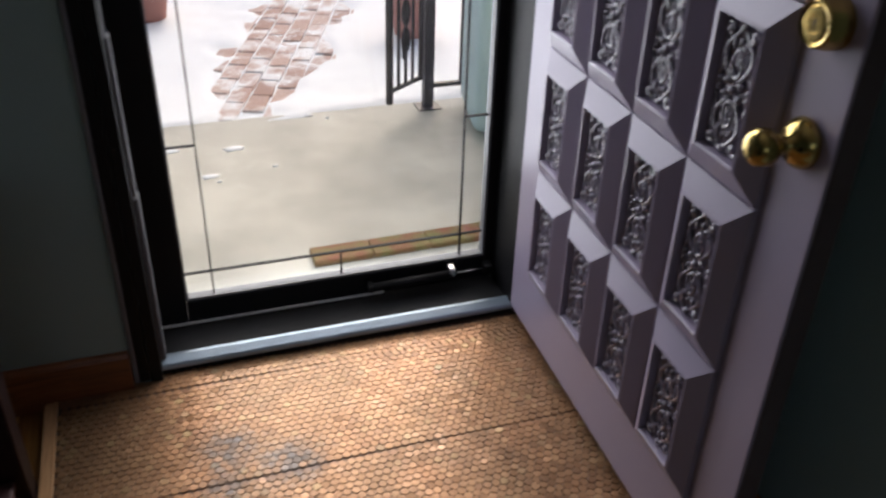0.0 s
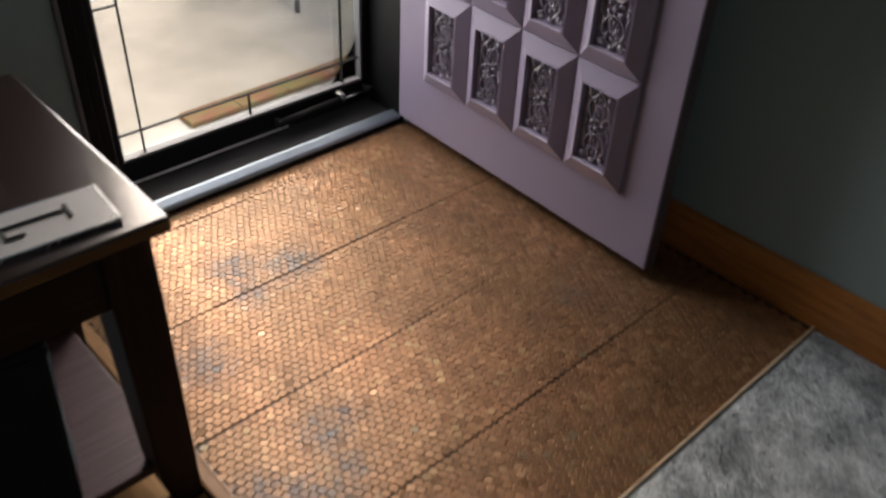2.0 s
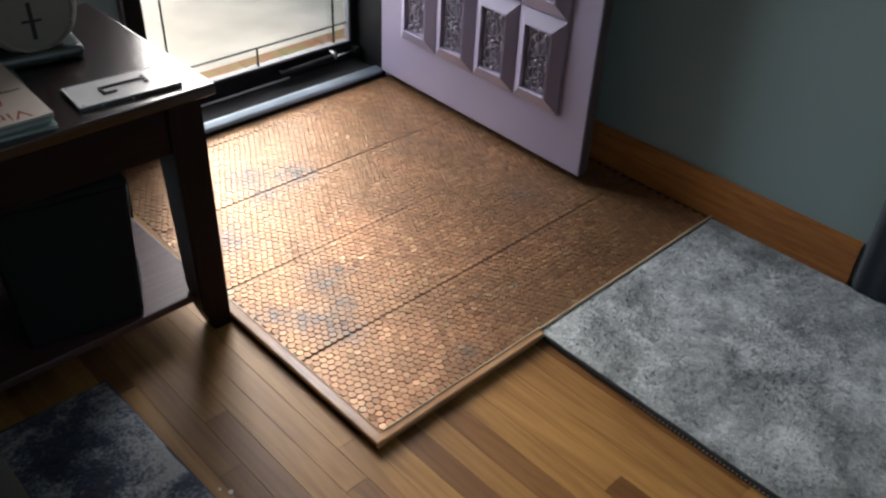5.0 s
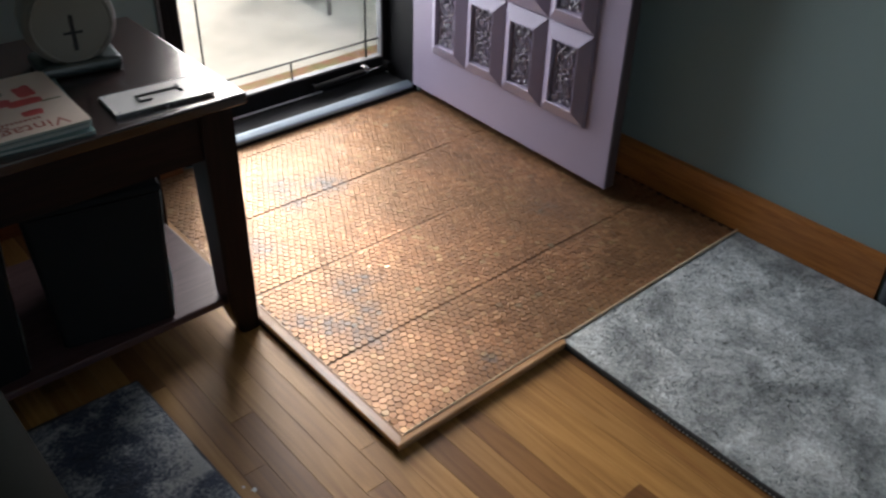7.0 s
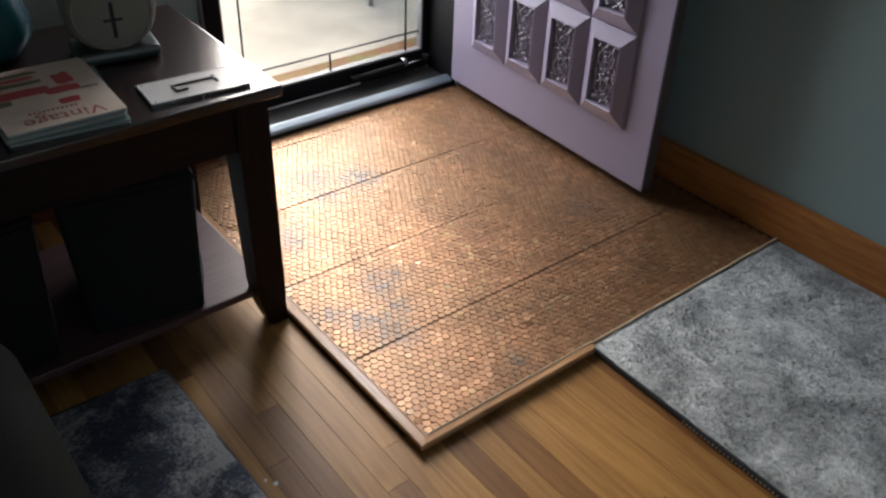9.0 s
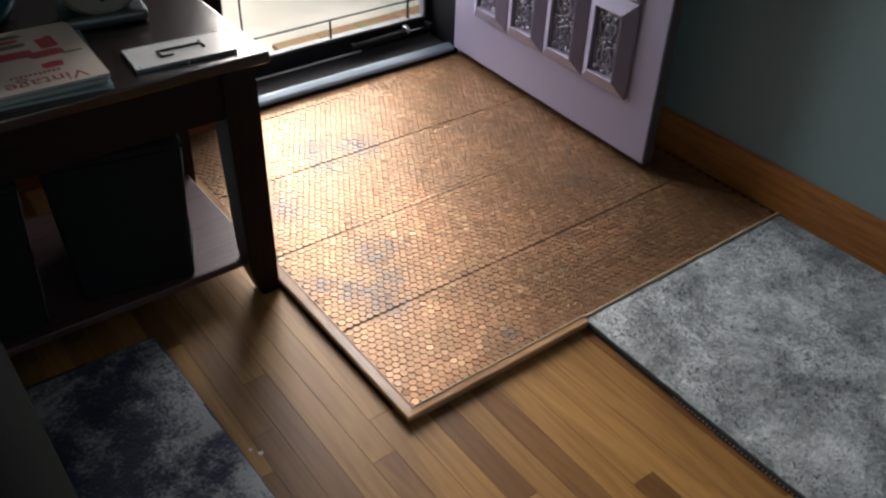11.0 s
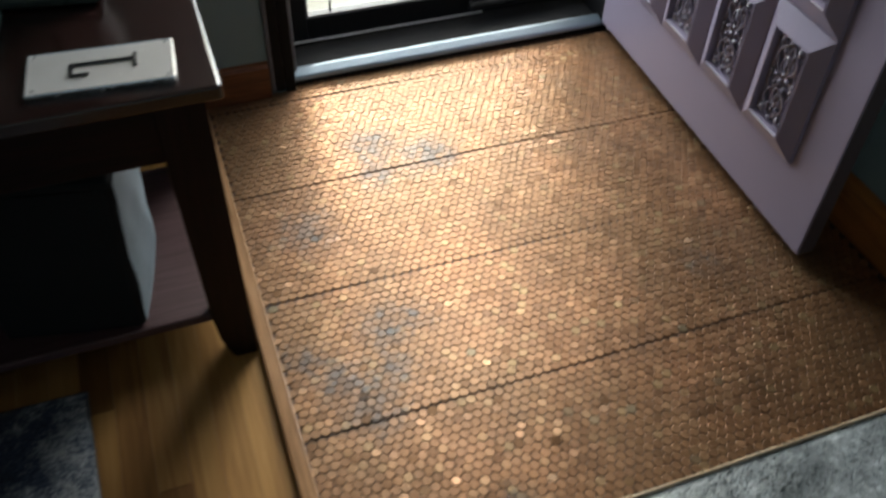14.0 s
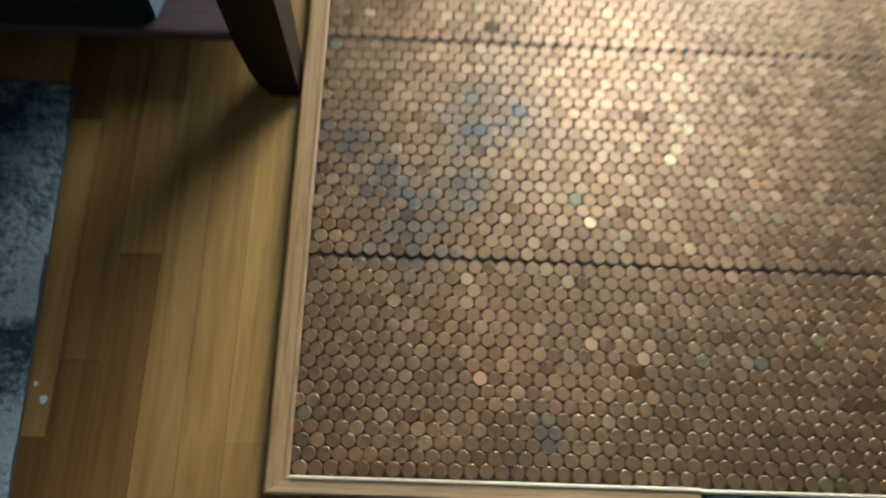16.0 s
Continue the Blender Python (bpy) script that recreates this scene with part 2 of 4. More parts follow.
LAVENDER = surface("lavender_door_paint", (0.285, 0.246, 0.328), (0.238, 0.204, 0.276), 0.33, coarse=2.0, fine=130, relief=0.10, spread=0.6, source="object")
# carvings: the door's lavender, darkened to hold the shade of the recesses
LAVENDER_CARVED_SHADED = surface("lavender_carving_shaded", (0.19, 0.165, 0.215), (0.075, 0.064, 0.088), 0.17, coat=1.0, coarse=30, fine=220, relief=0.15, source="object")
DOOR_EDGE = surface("unpainted_door_edge", (0.10, 0.075, 0.08), (0.05, 0.035, 0.035), 0.5, source="object")
BRASS = surface("polished_brass", (0.56, 0.41, 0.14), (0.38, 0.26, 0.08), 0.20, metal=1.0, coarse=18, fine=90, relief=0.03, source="object")
BLACK = surface("black_enamel_frame", (0.006, 0.006, 0.007), (0.004, 0.004, 0.004), 0.5, spec=0.18, coarse=4, fine=160, relief=0.06)
BLACK_TRACK = surface("worn_dark_threshold", (0.016, 0.016, 0.017), (0.008, 0.008, 0.008), 0.5, spec=0.25, coarse=6, fine=120, relief=0.15)
ALUMINIUM = surface("brushed_threshold_metal", (0.36, 0.44, 0.51), (0.22, 0.28, 0.33), 0.36, metal=0.9, coarse=5, fine=140, relief=0.08)
STEEL = surface("bright_closer_metal", (0.55, 0.55, 0.55), (0.30, 0.30, 0.30), 0.25, metal=1.0, fine=120, relief=0.03)
WEATHER = surface("grey_weatherstrip", (0.135, 0.138, 0.145), (0.075, 0.076, 0.082), 0.55, coarse=7, fine=150)
SWEEP = surface("pale_rubber_sweep", (0.62, 0.60, 0.57), (0.42, 0.40, 0.38), 0.5)
CAME = surface("lead_came", (0.012, 0.012, 0.013), (0.008, 0.008, 0.009), 0.6, spec=0.1)
GLASS = glass("window_glass")
CONCRETE = surface("porch_concrete", (0.68, 0.66, 0.59), (0.37, 0.36, 0.32), 0.9, coarse=2.6, fine=26, relief=0.3, spread=0.8)
GROUND = surface("frozen_ground", (0.30, 0.27, 0.22), (0.18, 0.16, 0.13), 0.95, coarse=1.5, fine=40)
PAVER = dusted("paving_brick")
MOSSY = surface("mossy_brick", (0.28, 0.085, 0.066), (0.20, 0.19, 0.075), 0.9, coarse=12, fine=60, relief=0.5, spread=1.0)
SNOW = surface("melting_snow", (0.86, 0.88, 0.91), (0.74, 0.77, 0.82), 0.75, coarse=3, fine=70, relief=0.4, spread=0.5, dist=0.006)
IRON = surface("black_wrought_iron", (0.022, 0.022, 0.025), (0.035, 0.028, 0.025), 0.5, coarse=12, fine=150, relief=0.2)
TERRACOTTA = surface("terracotta", (0.42, 0.20, 0.17), (0.31, 0.14, 0.12), 0.8, coarse=8, fine=90)
PALE_BLUE = surface("pale_blue_cover", (0.50, 0.66, 0.70), (0.40, 0.56, 0.61), 0.6, coarse=3, fine=60)
CHAIR_GREY = surface("grey_sling_fabric", (0.33, 0.40, 0.42), (0.25, 0.31, 0.33), 0.8, fine=240)
EVERGREEN = surface("evergreen_leaves", (0.05, 0.10, 0.04), (0.03, 0.06, 0.025), 0.6, fine=50)
STUCCO = surface("pale_house_wall", (0.68, 0.66, 0.62), (0.58, 0.56, 0.52), 0.9, fine=70)
RUG_GREY = pile("grey_plush_pile", ((0.30, (0.085, 0.100, 0.102)), (0.43, (0.205, 0.230, 0.233)), (0.54, (0.35, 0.385, 0.388)), (0.68, (0.60, 0.65, 0.65))), blot=6.0, fine=110.0, warp=0.3, speck=0.42, strands=True)
RUG_BIND = surface("dark_rug_binding", (0.07, 0.072, 0.075), (0.035, 0.036, 0.038), 0.9, fine=260)
RUG_BLUE = pile("blue_white_faded_pile", ((0.36, (0.008, 0.013, 0.028)), (0.50, (0.020, 0.034, 0.066)), (0.56, (0.12, 0.14, 0.165)), (0.66, (0.37, 0.385, 0.385))), blot=7.0, fine=120.0, warp=0.3, worn_edge=(-0.52, -0.38, 0.11))
# bin fabric, darkened to hold the shade under the table
BIN_SHADED = surface("teal_fabric_shaded", (0.014, 0.0165, 0.0175), (0.009, 0.0105, 0.011), 0.85, spec=0.2, coarse=6, fine=260)
# the same bin fabric, paled for the door light on its right side
BIN_SIDE_LIT = surface("creased_fabric_lit", (0.40, 0.48, 0.52), (0.24, 0.30, 0.33), 0.6, coarse=14, fine=80, relief=0.4)
SLATE = surface("slate_curtain_cloth", (0.072, 0.088, 0.104), (0.052, 0.064, 0.077), 0.85, fine=300)
SOFA = surface("dark_olive_upholstery", (0.018, 0.020, 0.017), (0.011, 0.012, 0.010), 0.9, spec=0.1, fine=260, relief=0.4)
ENAMEL = surface("white_enamel", (0.74, 0.73, 0.70), (0.60, 0.585, 0.55), 0.25, coarse=12, fine=70, relief=0.04)
DARK_FIGURE = surface("dark_raised_metal", (0.035, 0.035, 0.036), (0.02, 0.02, 0.02), 0.3, metal=0.6)
CREAM = surface("cream_scale_enamel", (0.25, 0.23, 0.195), (0.19, 0.172, 0.142), 0.35, coarse=9, fine=80, relief=0.05)
SCALE_BASE = surface("dark_green_enamel", (0.045, 0.060, 0.055), (0.025, 0.034, 0.031), 0.3)
TEAL = surface("teal_glaze", (0.012, 0.10, 0.115), (0.008, 0.055, 0.065), 0.25)
COVER = surface("cream_magazine_cover", (0.78, 0.66, 0.55), (0.68, 0.55, 0.45), 0.35, coarse=20, fine=90, relief=0.03)
RED = surface("red_print", (0.62, 0.075, 0.075), (0.48, 0.07, 0.06), 0.35, coarse=30)
ORANGE = surface("rust_lettering_ink", (0.42, 0.085, 0.05), (0.34, 0.07, 0.04), 0.4)
GREEN_PRINT = surface("olive_print", (0.20, 0.19, 0.085), (0.12, 0.12, 0.06), 0.4, coarse=30)
PAGES = surface("page_edges", (0.50, 0.53, 0.50), (0.30, 0.34, 0.32), 0.6, coarse=9, fine=300)
PLASTIC = surface("teal_magazine_spines", (0.22, 0.34, 0.33), (0.12, 0.19, 0.185), 0.25, coarse=12)


# ---- mesh helpers ----
def mesh_of(bm, name):
    me = bpy.data.meshes.new(name)
    bmesh.ops.recalc_face_normals(bm, faces=bm.faces[:])
    bm.to_mesh(me)
    bm.free()
    return me


def part(name, bm, material, parent=None, label="", smooth=False, m=None):
    """Links a bmesh (or a mesh) as one object, under its parent if there is one."""
    me = bm if isinstance(bm, bpy.types.Mesh) else mesh_of(bm, name)
    if material and not me.materials:
        me.materials.append(material)
    if smooth:
        me.shade_smooth()
    ob = new(name, me)
    if parent:
        ob.parent = parent
    if m:
        ob.matrix_basis = m
    return tagged(ob, label) if label else ob


def empty(name, m=None):
    ob = new(name)
    ob.empty_display_size = 0.1
    if m:
        ob.matrix_basis = m
    return ob


def box(x0, x1, y0, y1, z0, z1, bevel=0.0, seg=2, bm=None):
    tmp = bmesh.new()
    bmesh.ops.create_cube(tmp, size=1.0)
    for v in tmp.verts:
        v.co = Vector(((x0 + x1) / 2 + v.co.x * (x1 - x0), (y0 + y1) / 2 + v.co.y * (y1 - y0), (z0 + z1) / 2 + v.co.z * (z1 - z0)))
    if bevel:
        bmesh.ops.bevel(tmp, geom=tmp.edges[:], offset=bevel, segments=seg, affect="EDGES", profile=0.5)
    if bm is None:
        return tmp
    me = bpy.data.meshes.new("tmp")
    tmp.to_mesh(me)
    tmp.free()
    bm.from_mesh(me)
    bpy.data.meshes.remove(me)
    return bm


def lathe(profile, n=24, bm=None, m=None):
    """Turns (radius, height) pairs round the z axis."""
    bm = bm or bmesh.new()
    m = m or Matrix()
    rings = []
    for r, z in profile:
        rings.append([bm.verts.new(m @ Vector((r * math.cos(a), r * math.sin(a), z))) for a in (2 * math.pi * k / n for k in range(n))])
    for a, b in zip(rings, rings[1:]):
        for k in range(n):
            bm.faces.new((a[k], a[(k + 1) % n], b[(k + 1) % n], b[k]))
    bm.faces.new(rings[0][::-1])
    bm.faces.new(rings[-1])
    return bm


def tube(points, r, n=6, bm=None, closed=False, flat=1.0):
    """A round bar along a line of points."""
    bm = bm or bmesh.new()
    pts = [Vector(p) for p in points]
    rings = []
    for i, p in enumerate(pts):
        a = pts[i - 1] if i or closed else p
        b = pts[(i + 1) % len(pts)] if i + 1 < len(pts) or closed else p
        d = (b - a).normalized()
        side = d.cross(Vector((0, 1, 0)) if abs(d.y) < 0.9 else Vector((1, 0, 0))).normalized()
        up = side.cross(d)
        rr = r[i] if isinstance(r, (list, tuple)) else r
        rings.append([bm.verts.new(p + side * rr * math.cos(t) + up * rr * flat * math.sin(t)) for t in (2 * math.pi * k / n for k in range(n))])
    pairs = list(zip(rings, rings[1:])) + ([(rings[-1], rings[0])] if closed else [])
    for a, b in pairs:
        for k in range(n):
            bm.faces.new((a[k], a[(k + 1) % n], b[(k + 1) % n], b[k]))
    if not closed:
        bm.faces.new(rings[0][::-1])
        bm.faces.new(rings[-1])
    return bm


def ball(bm, c, rx, ry, rz, u=8, v=5):
    bmesh.ops.create_uvsphere(bm, u_segments=u, v_segments=v, radius=1.0, matrix=Matrix.Translation(c) @ Matrix.Diagonal((rx, ry, rz, 1)))


def extrude(profile, a, b, axis, mitre=0.0):
    """A moulding: a closed (offset, height) outline carried from a to b along x or y; mitre slants its first end."""
    bm = bmesh.new()
    ends = []
    for t in (a, b):
        cut = mitre if t == a else 0.0
        ends.append([bm.verts.new((t + o * cut, o, z) if axis == "x" else (o, t + o * cut, z)) for o, z in profile])
    n = len(profile)
    for k in range(n):
        bm.faces.new((ends[0][k], ends[0][(k + 1) % n], ends[1][(k + 1) % n], ends[1][k]))
    bm.faces.new(ends[0][::-1])
    bm.faces.new(ends[1])
    return bm


def structure(name, bm, material, label, category="structure", smooth=False):
    return tagged(part(name, bm, material, smooth=smooth), label, category, kind="structure")


# ---- room shell ----
WALL_X, WALL_Y, ROOF = 1.312, 1.352, 2.45
OPEN_L, OPEN_R, OPEN_TOP = 0.222, 1.180, 2.13
floor = structure("floor", box(-3.3, 1.45, -3.6, 1.60, -0.06, -0.020), GROUT, "honey oak strip floor with dark joints", "floor")
wall = bmesh.new()
box(-3.3, OPEN_L, WALL_Y, 1.60, -0.02, ROOF, bm=wall)
box(OPEN_R, 1.45, WALL_Y, 1.60, -0.02, ROOF, bm=wall)
box(OPEN_L, OPEN_R, WALL_Y, 1.60, OPEN_TOP, ROOF, bm=wall)
structure("wall_north", wall, WALL, "sage green painted wall round the entrance door", "wall")
structure("wall_east", box(WALL_X, 1.45, -3.6, WALL_Y, -0.02, ROOF), WALL, "sage green painted wall beside the entrance", "wall")
structure("wall_west", box(-3.3, -3.2, -3.6, WALL_Y, -0.02, ROOF), WALL, "sage green painted wall of the room", "wall")
wall = bmesh.new()
box(-3.2, -1.4, -3.6, -3.48, -0.02, ROOF, bm=wall)
box(0.2, WALL_X, -3.6, -3.48, -0.02, ROOF, bm=wall)
box(-1.4, 0.2, -3.6, -3.48, -0.02, 0.8, bm=wall)
box(-1.4, 0.2, -3.6, -3.48, 2.2, ROOF, bm=wall)
structure("wall_south", wall, WALL, "unseen sage green painted wall with an opening added behind the room fill", "wall")
structure("ceiling", box(-3.3, 1.45, -3.6, 1.60, ROOF, ROOF + 0.1), CEILING_WHITE, "plain white painted ceiling", "ceiling")

# baseboards
base_y = ((WALL_X - 0.020, 0.0), (WALL_X - 0.020, 0.132), (WALL_X - 0.014, 0.143), (WALL_X - 0.004, 0.147), (WALL_X, 0.147), (WALL_X, 0.0))
structure("baseboard", extrude(base_y, -0.430, 1.33, "y"), BASE_WOOD_Y, "orange-brown stained wooden baseboard along the sage wall", "baseboard")
base_x = ((WALL_Y - 0.016, 0.0), (WALL_Y - 0.016, 0.112), (WALL_Y - 0.010, 0.122), (WALL_Y - 0.002, 0.125), (WALL_Y, 0.125), (WALL_Y, 0.0))
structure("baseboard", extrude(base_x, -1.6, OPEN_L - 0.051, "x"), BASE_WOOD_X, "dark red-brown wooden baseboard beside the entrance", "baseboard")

# ---- entrance: jambs, threshold, storm door ----
jamb = bmesh.new()
box(OPEN_L - 0.0115, OPEN_L + 0.016, WALL_Y - 0.004, 1.53, 0.0, OPEN_TOP, 0.003, bm=jamb)
structure("trim", jamb, BLACK, "black door jamb on the latch side of the entrance", "trim")
structure("trim", box(OPEN_R - 0.018, OPEN_R + 0.004, WALL_Y + 0.02, 1.53, 0.0, OPEN_TOP, 0.003), BLACK, "black door jamb on the hinge side of the entrance", "trim")
structure("trim", box(OPEN_L + 0.016, OPEN_R - 0.018, WALL_Y + 0.02, 1.53, OPEN_TOP - 0.02, OPEN_TOP + 0.004, 0.003), BLACK, "black head jamb over the entrance", "trim")
structure("trim", box(OPEN_L - 0.050, OPEN_L - 0.038, WALL_Y - 0.012, WALL_Y + 0.012, 0.028, OPEN_TOP, 0.004), WEATHER, "grey metal casing edge beside the entrance", "trim")
structure("trim", box(OPEN_L - 0.0378, OPEN_L - 0.012, WALL_Y - 0.007, WALL_Y + 0.012, 0.028, OPEN_TOP, 0.003), BLACK, "flat black casing strip beside the entrance", "trim")
strip = structure("weatherstrip", box(OPEN_L + 0.014, OPEN_L + 0.030, WALL_Y + 0.030, WALL_Y + 0.075, 0.055, 0.50, 0.005), WEATHER, "worn grey weatherstrip along the jamb, in two lengths", "weatherstrip")
part("upper_length", box(OPEN_L + 0.014, OPEN_L + 0.027, WALL_Y + 0.030, WALL_Y + 0.070, 0.505, 0.86, 0.005), WEATHER, strip)

sill = structure("threshold", extrude(((1.412, 0.0), (1.412, 0.040), (1.62, 0.046), (1.62, 0.0)), OPEN_L + 0.016, OPEN_R - 0.018, "x"), BLACK_TRACK, "worn black threshold under the storm door", "threshold")
part("metal_nosing", extrude(((1.366, 0.036), (1.3675, 0.043), (1.372, 0.048), (1.396, 0.055), (1.406, 0.054), (1.4115, 0.048), (1.4115, 0.030), (1.378, 0.030)), OPEN_L - 0.008, OPEN_R - 0.02, "x"), ALUMINIUM, sill, "blue-grey sheened metal nosing")
part("riser", box(OPEN_L - 0.006, OPEN_R - 0.02, 1.379, 1.4115, 0.001, 0.0298), BLACK_TRACK, sill, "dark wooden riser")

# storm door: black frame with one large glazed light and lead came
SD_Y0, SD_Y1, G_L, G_R, G_B, G_T = 1.524, 1.562, 0.317, 1.137, 0.117, 1.98
storm = tagged(empty("door_2", pose(0, 0, 0)), "closed black storm door with a large leaded glass pane", "storm door", kind="structure")
part("stile", box(0.2384, G_L, SD_Y0, SD_Y1, 0.0475, 2.109, 0.002), BLACK, storm)
part("stile", box(G_R, 1.1616, SD_Y0, SD_Y1, 0.0475, 2.109, 0.002), BLACK, storm)
part("bottom_rail", box(G_L + 0.0005, G_R - 0.0005, SD_Y0 + 0.001, SD_Y1 - 0.001, 0.0475, G_B, 0.004), BLACK, storm)
part("top_rail", box(G_L + 0.0005, G_R - 0.0005, SD_Y0 + 0.001, SD_Y1 - 0.001, G_T, 2.098, 0.004), BLACK, storm)
part("door_sweep", box(0.246, 0.840, SD_Y0 - 0.007, SD_Y0 - 0.0005, 0.050, 0.056, 0.0015), SWEEP, storm, "pale worn rubber sweep")
bead = bmesh.new()
for x0, x1, z0, z1 in ((G_L, G_L + 0.006, G_B, G_T), (G_R - 0.006, G_R, G_B, G_T), (G_L + 0.006, G_R - 0.006, G_B, G_B + 0.006), (G_L + 0.006, G_R - 0.006, G_T - 0.006, G_T)):
    box(x0, x1, SD_Y0 + 0.004, SD_Y1 - 0.004, z0, z1, 0.0015, bm=bead)
part("glazing_bead", bead, WEATHER, storm, "thin grey glazing bead")
pane = part("pane", box(G_L + 0.004, G_R - 0.004, 1.5415, 1.5445, G_B + 0.004, G_T - 0.004), GLASS, storm, "clear glass pane")
pane.visible_shadow = False
CL, CR, CZ, CM = 0.389, 1.066, 0.190, 0.540
for x0, x1, z0, z1 in ((CL, CL, G_B, G_T), (CR, CR, G_B, G_T), (G_L, G_R, CZ, CZ), (0.727, 0.727, G_B, CZ), (G_L, CL, CM, CM), (CR, G_R, CM, CM), (G_L, CL, 1.24, 1.24), (CR, G_R, 1.24, 1.24), (G_L, G_R, 1.90, 1.90)):
    part("came", box(x0 - 0.0018 * (x0 == x1), x1 + 0.0018 * (x0 == x1), 1.5385, 1.5475, z0 - 0.0018 * (z0 == z1), z1 + 0.0018 * (z0 == z1)), CAME, storm)
closer = tagged(empty("door_closer"), "slim black pneumatic door closer with bright bracket on the storm door", "door closer")
part("cylinder", tube([(0.80, 1.500, 0.086), (1.030, 1.500, 0.090)], 0.012, 12), BLACK, closer, smooth=True)
part("rod", tube([(1.03, 1.500, 0.090), (1.150, 1.497, 0.093)], 0.004, 8), STEEL, closer, smooth=True)
part("bracket", box(1.022, 1.040, 1.490, 1.523, 0.082, 0.112, 0.003), STEEL, closer, "bright steel bracket")
part("jamb_bracket", box(1.128, 1.150, 1.486, 1.523, 0.080, 0.104, 0.003), BLACK, closer)
part("end_bracket", box(0.792, 0.806, 1.490, 1.523, 0.074, 0.096, 0.003), BLACK, closer)

# ---- lavender entrance door, standing open ----
HX, HY, FX, FY = 1.156, 1.367, 1.119, 0.377
DOOR_W = math.hypot(FX - HX, FY - HY)
door_pose = pose(HX, HY, 0, rz=math.degrees(math.atan2(FY - HY, FX - HX)))
door = tagged(part("door_1", box(0, DOOR_W, 0.0, 0.044, 0.050, 2.090, 0.003), LAVENDER, m=door_pose), "open lavender entrance door with rows of carved raised panels", "door", kind="structure")
PW, PH, PU, PZ = 0.1893, 0.2975, 0.124, 0.221


def panel_mesh():
    bm = bmesh.new()
    w, h = PW - 0.002, PH - 0.002
    steps = ((0.0, 0.0, -0.0005), (0.0006, 0.0006, -0.009), (0.036, 0.040, -0.030), (0.0415, 0.0455, -0.0315), (0.043, 0.047, -0.029), (0.0445, 0.0485, -0.014))
    rings = [[bm.verts.new((x, y, z)) for x, z in ((ix, iz), (w - ix, iz), (w - ix, h - iz), (ix, h - iz))] for ix, iz, y in steps]
    for a, b in zip(rings, rings[1:]):
        for k in range(4):
            bm.faces.new((a[k], a[(k + 1) % 4], b[(k + 1) % 4], b[k]))
    bm.faces.new(rings[-1])
    me = mesh_of(bm, "panel")
    me.materials.append(LAVENDER)
    return me


def carving_mesh():
    """Scrollwork: two ring drops on a stem, mirrored scrolls, berries and leaf tips."""
    bm = bmesh.new()
    cx, cz, y0 = (PW - 0.002) / 2, (PH - 0.002) / 2, -0.0165
    hw, hh = 0.0475, 0.098
    def at(u, v, d=0.0):
        return (cx + u * hw, y0 - d, cz + v * hh)
    for v in (0.38, -0.38):
        tube([at(0.26 * math.cos(t), v + 0.20 * math.sin(t), 0.003) for t in (2 * math.pi * k / 14 for k in range(14))], 0.0030, 6, bm, True)
        ball(bm, at(0, v, 0.001), 0.004, 0.003, 0.009)
    for s in (-1, 1):
        for f in (-1, 1):
            tube([at(s * (0.12 + 0.62 * math.sin(math.pi * k / 10) ** 1.5 - 0.10 * k / 10), f * (0.06 + 0.90 * k / 10), 0.002) for k in range(11)], [0.0022 + 0.0022 * math.sin(math.pi * k / 10) for k in range(11)], 6, bm)
            tube([at(s * (0.86 - 0.20 * math.sin(math.pi * k / 7)), f * (0.12 + 0.66 * k / 7), 0.001) for k in range(8)], [0.0035 - 0.0003 * k for k in range(8)], 6, bm)
            curl = [at(s * (0.62 + 0.25 * (1 - k / 12) * math.cos(k * 0.62)), f * (0.82 + 0.13 * (1 - k / 12) * math.sin(k * 0.62)), 0.002 + 0.0003 * k) for k in range(12)]
            tube(curl, [0.0036 - 0.00012 * k for k in range(12)], 6, bm)
            ball(bm, at(s * 0.62, f * 0.83, 0.004), 0.0065, 0.005, 0.0065)
            ball(bm, at(s * 0.36, f * 0.10, 0.003), 0.0065, 0.005, 0.0055)
            ball(bm, at(s * 0.74, f * 0.06, 0.001), 0.0055, 0.005, 0.006)
            ball(bm, at(s * 0.30, f * 0.66, 0.003), 0.0050, 0.0045, 0.009)
        ball(bm, at(0, s * 0.93, 0.002), 0.0085, 0.005, 0.0065)
        ball(bm, at(0, s * 0.72, 0.002), 0.0050, 0.0045, 0.0075)
    ball(bm, at(0, 0, 0.004), 0.0075, 0.006, 0.0075)
    me = mesh_of(bm, "carving")
    me.materials.append(LAVENDER_CARVED_SHADED)
    me.shade_smooth()
    return me


PANEL, CARVING = panel_mesh(), carving_mesh()
for row in range(6):
    for col in range(4):
        p = part("panel", PANEL, None, door, m=pose(PU + col * PW + 0.001, 0, PZ + row * PH + 0.001))
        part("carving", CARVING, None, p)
part("edge", box(DOOR_W + 0.0003, DOOR_W + 0.002, 0.004, 0.040, 0.053, 2.087), DOOR_EDGE, door, "dark latch edge")
SIDE = Matrix.Rotation(radians(90), 4, "X")
knob = part("door_knob", lathe(((0.001, 0.0), (0.034, 0.0), (0.036, 0.004), (0.033, 0.013), (0.023, 0.023), (0.012, 0.028), (0.0105, 0.040), (0.014, 0.046), (0.023, 0.052), (0.0265, 0.062), (0.0255, 0.074), (0.019, 0.082), (0.010, 0.084), (0.001, 0.0845)), 28), BRASS, door, "polished brass door knob", True, Matrix.Translation((DOOR_W - 0.058, 0, 0.945)) @ SIDE)
